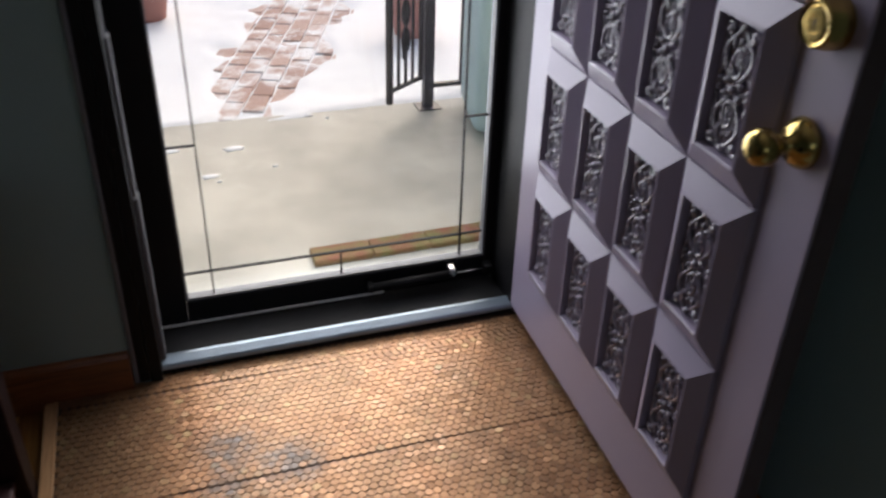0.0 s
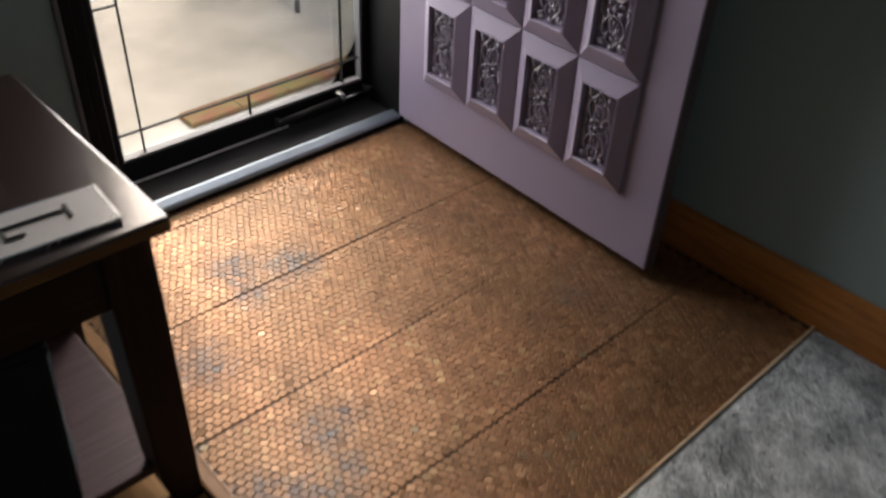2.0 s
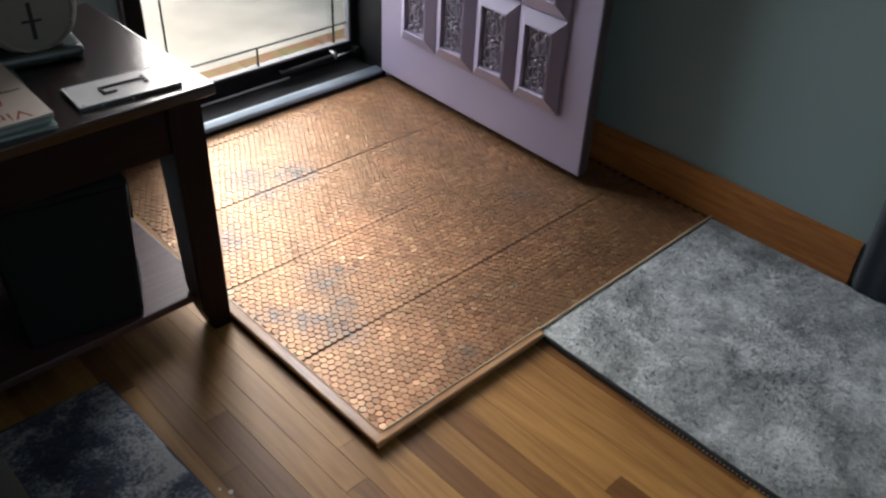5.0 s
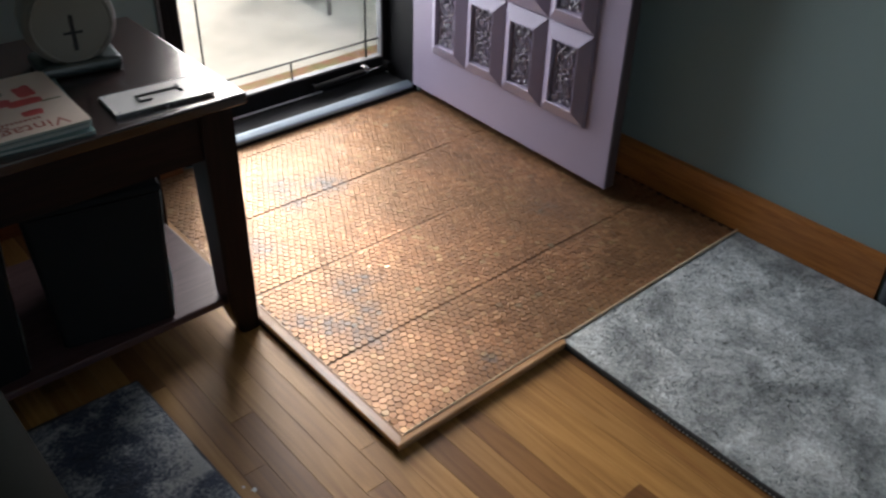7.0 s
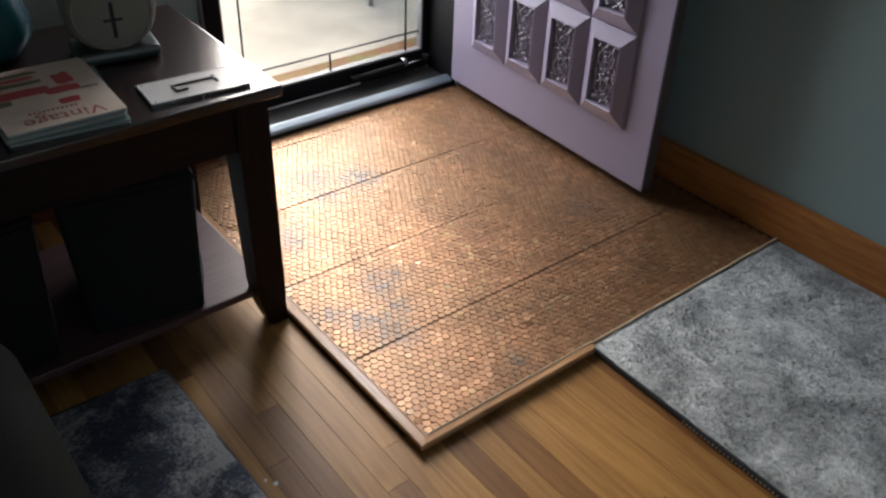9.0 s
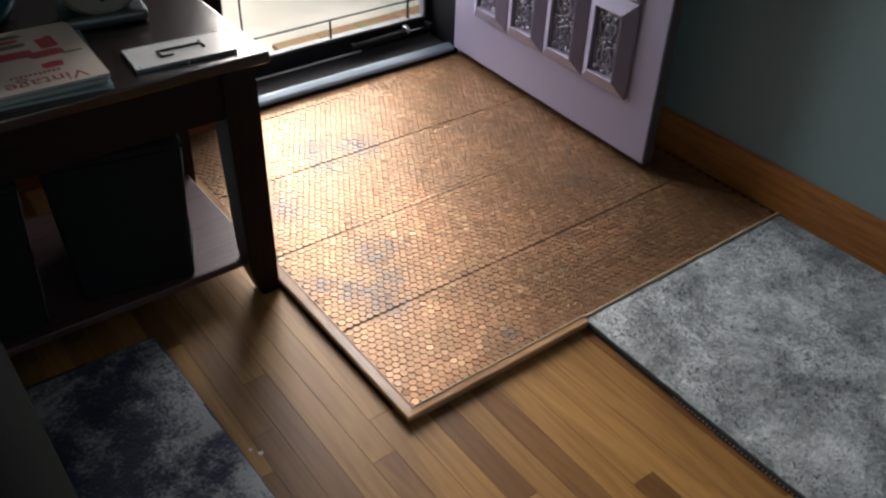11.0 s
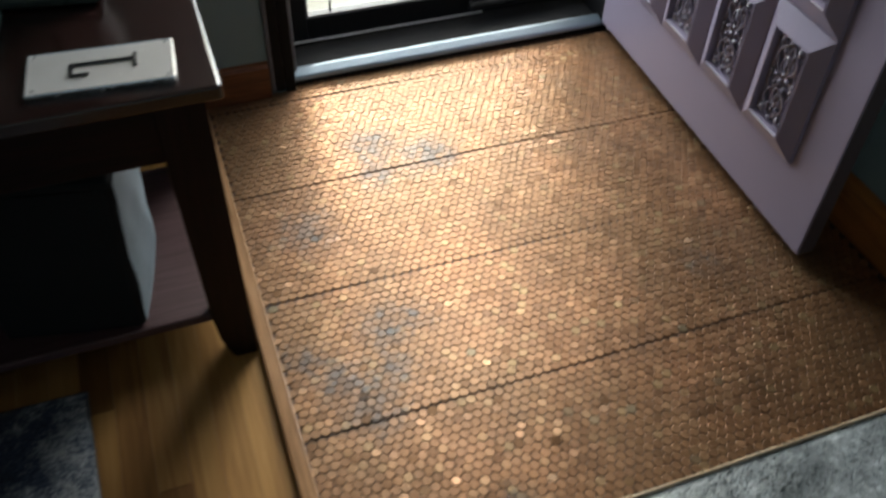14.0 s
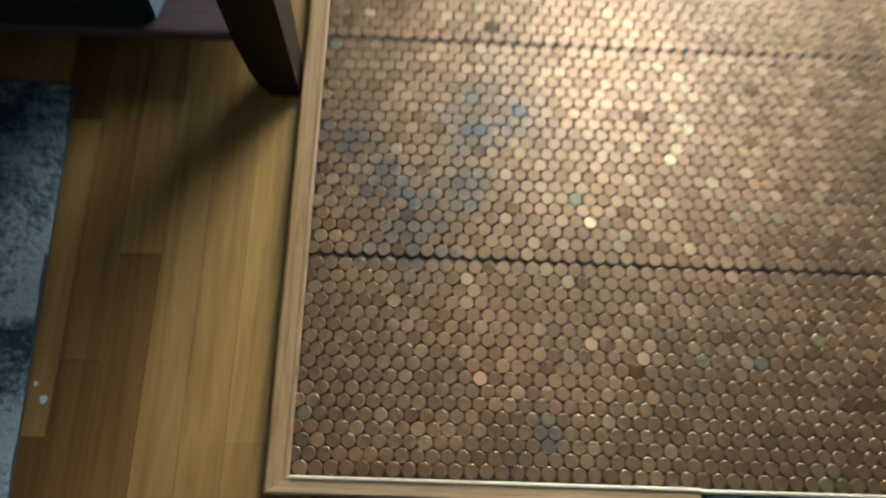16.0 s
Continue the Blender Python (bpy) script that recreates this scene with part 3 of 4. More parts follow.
part("keyhole", box(-0.001, 0.001, -0.005, 0.005, 0.0843, 0.0850), DARK_FIGURE, knob)
lock = part("deadbolt", lathe(((0.001, 0.0), (0.034, 0.0), (0.034, 0.012), (0.030, 0.030), (0.0275, 0.033), (0.0265, 0.0325), (0.0225, 0.0312), (0.021, 0.0325), (0.012, 0.0328), (0.011, 0.0318), (0.001, 0.0318)), 28), BRASS, door, "round brass deadbolt cylinder", False, Matrix.Translation((DOOR_W - 0.058, 0, 1.105)) @ SIDE)
part("keyhole", box(-0.001, 0.001, -0.006, 0.006, 0.0316, 0.0323), DARK_FIGURE, lock)

# ---- coin floor in the entry ----
TOP = 0.022
platform = structure("platform", box(-0.004, WALL_X - 0.020, 0.002, 1.378, 0.0, TOP - 0.0032), GLUE, "low entry platform tiled with rows of copper pennies", "coin floor")
trim_profile = ((0.0, 0.0), (0.0, 0.0240), (-0.0013, 0.0262), (-0.0040, 0.0264), (-0.0072, 0.0252), (-0.0270, 0.0236), (-0.0300, 0.0214), (-0.0305, 0.0165), (-0.0270, 0.0060), (-0.0240, 0.0))
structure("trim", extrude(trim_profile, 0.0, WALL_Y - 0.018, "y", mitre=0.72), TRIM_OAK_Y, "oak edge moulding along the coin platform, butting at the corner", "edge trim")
front_trim = structure("trim", extrude([(o * 0.72, z) for o, z in trim_profile], 0.0, 0.507, "x", mitre=1.0 / 0.72), TRIM_OAK_X_LIT, "oak edge moulding at the front of the coin platform, lightened as if lit from the door", "edge trim")
# thin strip added to carry the bright reflection along the inner edge
part("bead", extrude(((0.0010, 0.021), (0.0010, 0.0264), (-0.0006, 0.0281), (-0.0028, 0.0281), (-0.0042, 0.0264), (-0.0046, 0.021)), 0.002, 0.507, "x"), BEAD_HIGHLIGHT, front_trim, "inner oak bead with its bright highlight in the colour")
structure("trim", extrude(((0.0, 0.0), (0.0, 0.0240), (-0.0012, 0.0262), (-0.0030, 0.0270), (-0.0048, 0.0262), (-0.006, 0.0235), (-0.006, 0.0)), 0.5074, WALL_X - 0.021, "x"), BEAD_HIGHLIGHT, "oak lip of the coin platform beside the grey rug, coloured as a bright highlight", "edge trim")

PITCH, ROWS = 0.01925, 0.01665
SEAMS = (0.287, 0.620, 0.953, 1.286)


def coin_shape(r, n=12):
    """Rings of one coin, bevelled at its rim."""
    return [[(rr * math.cos(2 * math.pi * k / n), rr * math.sin(2 * math.pi * k / n), z) for k in range(n)] for rr, z in ((r, -0.0032), (r, -0.00035), (r - 0.0007, 0.0))]


def coin_rows():
    """Places of all coins: sheets of hexagonal rows that part a little at the seams."""
    rnd = random.Random(5)
    out, y, sheet, odd, opened = [], 0.0108, 0, 0, 0
    while y < 1.352:
        if sheet < len(SEAMS) and y > SEAMS[sheet] + 0.001:
            y += 0.0007
            opened += 1
            sheet, odd = sheet + 1, rnd.choice((0, 1))
        shift = (0.0, 0.003, -0.002, 0.0045, 0.001)[sheet]
        slope = (0.0, 0.004, -0.003, 0.005, 0.0)[sheet]
        x = 0.0118 - (PITCH / 2 if odd else 0.0) + max(shift, 0)
        while x < WALL_X - 0.030:
            # each seam is widest at the table side and nearly closes towards the wall
            gap = opened * (0.0048 - 0.0040 * min(max((x - 0.25) / 0.75, 0.0), 1.0))
            tip = 0.055 if rnd.random() < (0.10 if x < 0.7 else 0.28) else 0.014
            out.append((x + rnd.gauss(0, 0.00022), y + gap + slope * (x - 0.4) * 0.5 + 0.0012 * math.sin(x * 7 + sheet) + rnd.gauss(0, 0.00022), rnd.gauss(0, 0.00025) + (0.0, 0.0007, 0.0, 0.0006, 0.0)[sheet], rnd.gauss(0, tip), rnd.gauss(0, tip), rnd.random()))
            x += PITCH
        y, odd = y + ROWS, 1 - odd
    return out


COINS = coin_rows()
NEAR = [c for c in COINS if c[0] < 0.335 and c[1] < 0.286]
FAR = [c for c in COINS if not (c[0] < 0.335 and c[1] < 0.286)]


def coin_field(coins):
    verts, faces = [], []
    shape = coin_shape(PITCH / 2 - 0.00012)
    n = len(shape[0])
    for x, y, dz, ax, ay, turn in coins:
        k0 = len(verts)
        c, s = math.cos(turn * 6.28), math.sin(turn * 6.28)
        for ring in shape:
            for px, py, pz in ring:
                qx, qy = c * px - s * py, s * px + c * py
                verts.append((x + qx, y + qy, TOP + dz + pz + qx * ax + qy * ay))
        for ring in range(2):
            a, b = k0 + ring * n, k0 + (ring + 1) * n
            faces.extend((a + k, a + (k + 1) % n, b + (k + 1) % n, b + k) for k in range(n))
        faces.append(tuple(range(k0 + 2 * n, k0 + 3 * n)))
    me = bpy.data.meshes.new("penny_field")
    me.from_pydata(verts, [], faces)
    me.update()
    me.materials.append(PENNY_MANY)
    return me


# ---- oak strip floor ----
def plank_mesh(length):
    me = mesh_of(box(0.0002, 0.0568, 0.0002, length - 0.0002, -0.020, 0.0, 0.0004, 1), "plank")
    me.materials.append(OAK)
    return me


# ---- rugs ----
def rug(name, corners, thick, pile_mat, edge_mat, label, nx, ny, bulge=0.003, seed=1):
    """A thick pile rug with a soft rounded rim and an uneven top."""
    rnd = random.Random(seed)
    root = empty(name)
    bm = bmesh.new()
    a, b, c, d = (Vector((*p, 0)) for p in corners)
    grid = []
    for j in range(ny + 1):
        row = []
        for i in range(nx + 1):
            u, v = i / nx, j / ny
            p = (a * (1 - u) + b * u) * (1 - v) + (d * (1 - u) + c * u) * v
            rim = min(u * (b - a).length, (1 - u) * (b - a).length, v * (d - a).length, (1 - v) * (d - a).length)
            z = thick - 0.006 * max(0.0, 1 - rim / 0.014) ** 2 + bulge * (noise.noise((p.x * 9, p.y * 9, seed)) * 0.5 + rnd.uniform(-0.25, 0.25)) * min(1, rim / 0.02)
            row.append(bm.verts.new((p.x, p.y, z)))
        grid.append(row)
    for j in range(ny):
        for i in range(nx):
            bm.faces.new((grid[j][i], grid[j][i + 1], grid[j + 1][i + 1], grid[j + 1][i]))
    part("rug_top", bm, pile_mat, root, smooth=True)
    bm = bmesh.new()
    rim = [grid_p for grid_p in ((a, b), (b, c), (c, d), (d, a))]
    for p, q in rim:
        n = 40
        t = (q - p).normalized()
        out = Vector((t.y, -t.x, 0)) * 0.002
        lo = [bm.verts.new((p + (q - p) * k / n) + out + Vector((0, 0, 0.0005))) for k in range(n + 1)]
        hi = [bm.verts.new((p + (q - p) * k / n) + out * 1.4 + Vector((0, 0, thick - 0.0065 + rnd.uniform(-0.001, 0.001)))) for k in range(n + 1)]
        inn = [bm.verts.new((p + (q - p) * k / n) - out * 3 + Vector((0, 0, thick - 0.0045))) for k in range(n + 1)]
        for k in range(n):
            bm.faces.new((lo[k], lo[k + 1], hi[k + 1], hi[k]))
            bm.faces.new((hi[k], hi[k + 1], inn[k + 1], inn[k]))
    part("binding", bm, edge_mat, root, "dark bound edge", smooth=True)
    return tagged(root, label, "rug")


grey_rug = rug("rug", ((0.472, -1.9), (1.286, -1.9), (1.290, -0.0075), (0.5085, -0.0075)), 0.0235, RUG_GREY, RUG_BIND, "thick grey mottled plush rug against the coin platform", 90, 200, 0.006, 3)
rug("rug", ((-1.75, -1.9), (-0.300, -1.9), (-0.362, 0.545), (-1.75, 0.56)), 0.010, RUG_BLUE, RUG_BIND, "faded navy blue and white patterned rug", 70, 110, 0.002, 8)

# strands of the plush pile, leaning every way, where the rug lies in view
verts, faces = [], []
rnd = random.Random(17)
for _ in range(52000):
    x, y = rnd.uniform(0.482, 1.280), rnd.uniform(-1.15, -0.014)
    if x < 0.514 + 0.0192 * y:
        continue
    lean, a = rnd.uniform(0.002, 0.011), 2.2 + rnd.gauss(0, 1.0) + 2.2 * noise.noise((x * 5, y * 5, 4))
    dx, dy, w = lean * math.cos(a), lean * math.sin(a), rnd.uniform(0.0007, 0.0015)
    z = 0.0205 + 0.003 * noise.noise((x * 9, y * 9, 3))
    k0, sx, sy = len(verts), -math.sin(a) * w, math.cos(a) * w
    top = z + rnd.uniform(0.003, 0.0065)
    verts += [(x - sx, y - sy, z), (x + sx, y + sy, z), (x + dx + sx * 0.6, y + dy + sy * 0.6, top), (x + dx - sx * 0.6, y + dy - sy * 0.6, top)]
    faces.append((k0, k0 + 1, k0 + 2, k0 + 3))
strands = bpy.data.meshes.new("pile_fibre")
strands.from_pydata(verts, [], faces)
strands.update()
tagged(part("pile_fibre", strands, RUG_GREY, grey_rug), "soft grey pile", kind="stuff")
bm = bmesh.new()
for k in range(75):
    y = -0.30 - k * 0.0105
    ball(bm, (0.5055 + 0.0193 * y, y, 0.0045), 0.0016, 0.0030, 0.0022, 6, 4)
part("stitching", bm, ENAMEL, grey_rug, "white overcast stitches")

# ---- side table and what stands on it ----
TX0, TX1, TY0, TY1, TZ = -1.02, -0.008, 0.517, 1.105, 0.648
table = tagged(empty("side_table"), "dark mahogany side table with a lower shelf", "table")
part("tabletop", box(TX0, TX1, TY0, TY1, TZ - 0.026, TZ, 0.005, 3), MAHOGANY, table, "glossy dark tabletop")
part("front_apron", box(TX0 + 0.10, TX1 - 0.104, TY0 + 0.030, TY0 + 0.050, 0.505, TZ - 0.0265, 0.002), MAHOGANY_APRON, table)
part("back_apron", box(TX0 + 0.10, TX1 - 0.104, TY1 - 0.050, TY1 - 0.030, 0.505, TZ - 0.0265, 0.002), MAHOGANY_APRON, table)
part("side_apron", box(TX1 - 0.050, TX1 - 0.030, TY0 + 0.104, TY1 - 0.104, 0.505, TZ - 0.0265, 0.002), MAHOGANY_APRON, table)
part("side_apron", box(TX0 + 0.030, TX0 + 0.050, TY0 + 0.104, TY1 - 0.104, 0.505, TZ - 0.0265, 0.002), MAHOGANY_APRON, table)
part("lower_shelf", box(TX0 + 0.04, TX1 - 0.048, TY0 + 0.060, TY1 - 0.060, 0.078, 0.100, 0.004), SHELF_WOOD, table, "worn reddish lower shelf")


def leg_mesh():
    """Square leg that keeps its outer faces upright and tapers on its inner faces, with a cut-away foot."""
    bm = bmesh.new()
    rings = []
    for z, w in ((TZ - 0.0265, 0.078), (0.50, 0.078), (0.12, 0.070), (0.06, 0.064), (0.03, 0.055), (0.004, 0.047), (0.0, 0.045)):
        rings.append([bm.verts.new((x, y, z)) for x, y in ((-w, 0), (0, 0), (0, w), (-w, w))])
    for a, b in zip(rings, rings[1:]):
        for k in range(4):
            bm.faces.new((a[k], a[(k + 1) % 4], b[(k + 1) % 4], b[k]))
    bm.faces.new(rings[0])
    bm.faces.new(rings[-1][::-1])
    up = [e for e in bm.edges if abs(e.verts[0].co.z - e.verts[1].co.z) > 0.002]
    bmesh.ops.bevel(bm, geom=up, offset=0.004, segments=2, affect="EDGES")
    me = mesh_of(bm, "leg")
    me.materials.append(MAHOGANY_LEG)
    return me


LEG = leg_mesh()
for x, y, turn in ((TX1 - 0.0265, TY0 + 0.022, 0), (TX1 - 0.0265, TY1 - 0.022, 90), (TX0 + 0.0265, TY1 - 0.022, 180), (TX0 + 0.0265, TY0 + 0.022, 270)):
    part("leg", LEG, None, table, m=pose(x, y, 0, rz=turn))

plate_m = pose(-0.168, 0.606, TZ, rz=-4.0)
plate = tagged(empty("enamel_plate", plate_m), "white enamel plate with dark raised bars, on the table", "plaque")
part("sheet", box(-0.104, 0.104, -0.053, 0.053, 0.0005, 0.0085, 0.003, 3), ENAMEL, plate, smooth=False)
lip = bmesh.new()
for x0, x1, y0, y1 in ((-0.105, 0.105, -0.054, -0.0505), (-0.105, 0.105, 0.0505, 0.054), (-0.105, -0.1015, -0.0505, 0.0505), (0.1015, 0.105, -0.0505, 0.0505)):
    box(x0, x1, y0, y1, 0.0005, 0.0095, 0.0012, bm=lip)
part("rim", lip, STEEL, plate, "thin metal rim")
for x0, x1, y0, y1 in ((-0.044, -0.016, -0.021, -0.0155), (-0.044, -0.038, -0.0153, 0.006), (-0.044, 0.046, 0.0062, 0.012), (0.0462, 0.053, -0.012, 0.022)):
    part("raised_bar", box(x0, x1, y0, y1, 0.0086, 0.0125, 0.0015), DARK_FIGURE, plate, "dark raised bar")
for x in (-0.094, 0.094):
    for y in (-0.043, 0.043):
        part("rivet", lathe(((0.0025, 0.008), (0.002, 0.0096), (0.0005, 0.010)), 8), STEEL, plate, m=pose(x, y, 0))

# magazines, fanned a little
for k, (dx, dy, rz, mat_, lab) in enumerate(((0.008, -0.010, -6, PLASTIC, "magazine with teal back cover at the bottom of a stack"), (-0.006, -0.004, -1.5, PAGES, "pale magazine in the middle of a stack"), (0.0, 0.0, -2.0, COVER, "cream magazine with red pictures and rust lettering"))):
    mag = tagged(empty("magazine", pose(-0.434 + dx, 0.692 + dy, TZ + 0.0005 + k * 0.0085, rz=rz)), lab, "magazine", "magazines on the side table")
    part("page_block", box(-0.108, 0.108, -0.142, 0.142, 0.0006, 0.0066, 0.001), PAGES, mag)
    part("cover", box(-0.110, 0.110, -0.144, 0.144, 0.0068, 0.0078, 0.0003), mat_, mag)
    part("back_cover", box(-0.110, 0.110, -0.144, 0.144, 0.0, 0.0005), PLASTIC, mag)
    if k == 2:
        z0 = 0.00785
        title = bpy.data.curves.new("title", "FONT")
        title.body, title.size, title.extrude, title.align_x, title.align_y = "Vintage", 0.050, 0.00012, "CENTER", "CENTER"
        tmp = bpy.data.objects.new("title", title)
        part("lettering", bpy.data.meshes.new_from_object(tmp), ORANGE, mag, "rust red title", m=pose(0.002, -0.115, z0 + 0.0002, rz=180))
        bpy.data.objects.remove(tmp)
        for i in range(11):
            part("lettering", box(-0.055 + i * 0.0085, -0.050 + i * 0.0085, -0.083, -0.074, z0, z0 + 0.0003), ORANGE, mag)
        pictures = ((RED, -0.046, 0.020, 0.064, 0.017), (RED, 0.030, 0.004, 0.034, 0.015), (RED, 0.046, 0.056, 0.018, 0.028), (RED, 0.030, -0.052, 0.020, 0.013), (GREEN_PRINT, -0.050, 0.066, 0.058, 0.010), (GREEN_PRINT, -0.088, -0.012, 0.020, 0.012), (GREEN_PRINT, 0.078, -0.010, 0.020, 0.004), (GREEN_PRINT, -0.040, 0.112, 0.050, 0.008), (RED, -0.040, 0.090, 0.040, 0.008))
        for q, (pm, x, y, rx, ry) in enumerate(pictures):
            bm = bmesh.new()
            ring = []
            for t in (2 * math.pi * a / 28 for a in range(28)):
                cs, sn = math.cos(t), math.sin(t)
                sq = 1.0 / max(abs(cs), abs(sn)) * 0.8 + 0.2
                wob = 1 + 0.22 * noise.noise((cs * 1.5 + q * 3, sn * 1.5, q))
                ring.append(bm.verts.new((max(-0.1085, x + rx * cs * sq * wob), y + ry * sn * sq * wob, z0 + 0.0001 + 0.00004 * q)))
            bm.faces.new(ring)
            part("printed_picture", bm, pm, mag)

# kitchen scale: dark foot, cream body with a round dial
scale_m = pose(-0.232, 0.868, TZ, rz=-8)
scale_thing = tagged(empty("kitchen_scale", scale_m), "old cream kitchen scale with a round dial and dark foot", "scale")
part("foot", box(-0.090, 0.090, -0.062, 0.062, 0.0005, 0.030, 0.012, 3), SCALE_BASE, scale_thing, "dark green foot")
body = lathe(((0.001, -0.045), (0.080, -0.045), (0.094, -0.036), (0.097, -0.02), (0.097, 0.03), (0.090, 0.042), (0.001, 0.045)), 36)
part("body", body, CREAM, scale_thing, smooth=True, m=Matrix.Translation((0, 0, 0.112)) @ Matrix.Rotation(radians(90), 4, "X"))
dial = part("dial", lathe(((0.001, 0.0), (0.080, 0.0), (0.080, 0.0015), (0.001, 0.0015)), 36), CREAM, scale_thing, "pale dial", m=Matrix.Translation((0, -0.0452, 0.112)) @ Matrix.Rotation(radians(90), 4, "X"))
part("bezel", tube([(0.083 * math.cos(t), 0.083 * math.sin(t), 0.001) for t in (2 * math.pi * q / 36 for q in range(36))], 0.004, 8, closed=True), CREAM, scale_thing, "rounded rim", True, Matrix.Translation((0, -0.0452, 0.112)) @ Matrix.Rotation(radians(90), 4, "X"))
part("pointer", box(-0.0045, 0.0045, -0.058, 0.020, 0.002, 0.0035, 0.0005), DARK_FIGURE, dial, "dark pointer")
part("pointer_bar", box(-0.020, 0.020, -0.022, -0.016, 0.0018, 0.003, 0.0004), DARK_FIGURE, dial)
part("pan_stem", lathe(((0.02, 0.208), (0.02, 0.235), (0.035, 0.240)), 16), SCALE_BASE, scale_thing)
part("pan", lathe(((0.02, 0.241), (0.10, 0.247), (0.120, 0.262), (0.122, 0.262), (0.101, 0.244), (0.02, 0.2402)), 32), CREAM, scale_thing, "cream weighing pan", True)

vase = part("vase", lathe(((0.040, 0.0), (0.062, 0.012), (0.085, 0.055), (0.086, 0.09), (0.070, 0.135), (0.042, 0.165), (0.036, 0.185), (0.044, 0.198), (0.040, 0.198), (0.032, 0.185), (0.03, 0.17)), 32), TEAL, smooth=True, m=pose(-0.452, 0.985, TZ + 0.0004))
tagged(vase, "round dark teal glazed vase on the side table", "vase")

# on the lower shelf
bin_thing = tagged(empty("storage_bin", pose(-0.326, 0.731, 0.1004, rz=-11)), "teal fabric storage bin darkened as in shade, its creased side paled as if lit", "storage bin")
bm = bmesh.new()
rings = []
for w, d, z in ((0.122, 0.120, 0.0), (0.126, 0.124, 0.004), (0.143, 0.130, 0.35), (0.146, 0.133, 0.353), (0.141, 0.128, 0.353), (0.122, 0.118, 0.01)):
    rings.append([bm.verts.new((x * w, y * d, z + 0.004 * noise.noise((x, y, z * 9)))) for x, y in ((-1, -0.93), (-0.93, -1), (0, -1.015), (0.93, -1), (1, -0.93), (1.01, 0), (1, 0.93), (0.93, 1), (0, 1), (-0.93, 1), (-1, 0.93), (-1.01, 0))])
for a, b in zip(rings, rings[1:]):
    for k in range(12):
        bm.faces.new((a[k], a[(k + 1) % 12], b[(k + 1) % 12], b[k]))
bm.faces.new(rings[0][::-1])
bm.faces.new(rings[-1])
part("body", bm, BIN_SHADED, bin_thing)
part("lid", box(-0.146, 0.146, -0.134, 0.134, 0.3535, 0.372, 0.006), BIN_SHADED, bin_thing, "flat fabric lid")
# creased sheet over the right side, its pale colour standing for door light
side = bmesh.new()
rows_ = []
for j in range(25):
    v = j / 24
    rows_.append([side.verts.new((0.1285 + 0.017 * v + 0.004 * math.sin(u * 3.14) + 0.006 * noise.noise((u * 3 + v * 4, v * 2 - u, 2)) * math.sin(v * 3.14) + 0.0035 * math.sin(u * 7 + v * 9) * v, -0.114 + 0.228 * u, 0.004 + 0.345 * v)) for u in (q / 20 for q in range(21))])
for j in range(24):
    for i in range(20):
        side.faces.new((rows_[j][i], rows_[j][i + 1], rows_[j + 1][i + 1], rows_[j + 1][i]))
bmesh.ops.solidify(side, geom=side.faces[:], thickness=-0.004)
part("side_panel", side, BIN_SIDE_LIT, bin_thing, "creased side, paled as if lit by the door", True)

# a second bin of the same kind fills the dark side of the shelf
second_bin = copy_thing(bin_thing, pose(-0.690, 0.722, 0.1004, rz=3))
tagged(second_bin, "fabric storage bin coloured dark for the deep shade of the shelf", "storage bin", "storage bins on the shelf")
tagged(bin_thing, "teal fabric storage bin darkened as in shade, its creased side paled as if lit", "storage bin", "storage bins on the shelf")

# ---- larger furniture at the edges of the room ----
curtain = bmesh.new()
n = 70
front = [(WALL_X - 0.030 - 0.011 * math.sin(k * 0.42) - 0.004 * math.sin(k * 1.3), -0.445 - k * 0.0125) for k in range(n)]
lo = [curtain.verts.new((x, y, 0.026 + 0.010 * (k == 0))) for k, (x, y) in enumerate(front)]
hi = [curtain.verts.new((x, y, 2.10)) for x, y in front]
lob = [curtain.verts.new((x + 0.014, y, 0.026 + 0.010 * (k == 0))) for k, (x, y) in enumerate(front)]
hib = [curtain.verts.new((x + 0.014, y, 2.10)) for x, y in front]
for k in range(n - 1):
    curtain.faces.new((lo[k], lo[k + 1], hi[k + 1], hi[k]))
    curtain.faces.new((lob[k + 1], lob[k], hib[k], hib[k + 1]))
    curtain.faces.new((lo[k + 1], lo[k], lob[k], lob[k + 1]))
    curtain.faces.new((hi[k], hi[k + 1], hib[k + 1], hib[k]))
curtain.faces.new((lo[0], hi[0], hib[0], lob[0]))
curtain.faces.new((lo[-1], lob[-1], hib[-1], hi[-1]))
tagged(part("curtain", curtain, SLATE, smooth=True), "floor-length dark slate curtain hanging against the sage wall", "curtain")
structure("curtain_rod", tube([(WALL_X - 0.03, -0.36, 2.11), (WALL_X - 0.03, -1.35, 2.11)], 0.012, 10), BLACK, "slim dark curtain rod above the curtain", "curtain rod", True)

armchair = tagged(empty("armchair", pose(-1.10, -0.10, 0)), "dark olive upholstered armchair on the blue rug", "armchair")
part("arm", box(0.20, 0.415, -0.40, 0.34, 0.095, 0.555, 0.075, 6), SOFA, armchair, smooth=True)
part("arm", box(-0.555, -0.34, -0.40, 0.34, 0.095, 0.555, 0.075, 6), SOFA, armchair, smooth=True)
part("seat", box(-0.338, 0.198, -0.38, 0.36, 0.095, 0.43, 0.05, 4), SOFA, armchair, smooth=True)
part("backrest", box(-0.338, 0.198, -0.62, -0.385, 0.095, 0.83, 0.07, 5), SOFA, armchair, smooth=True)
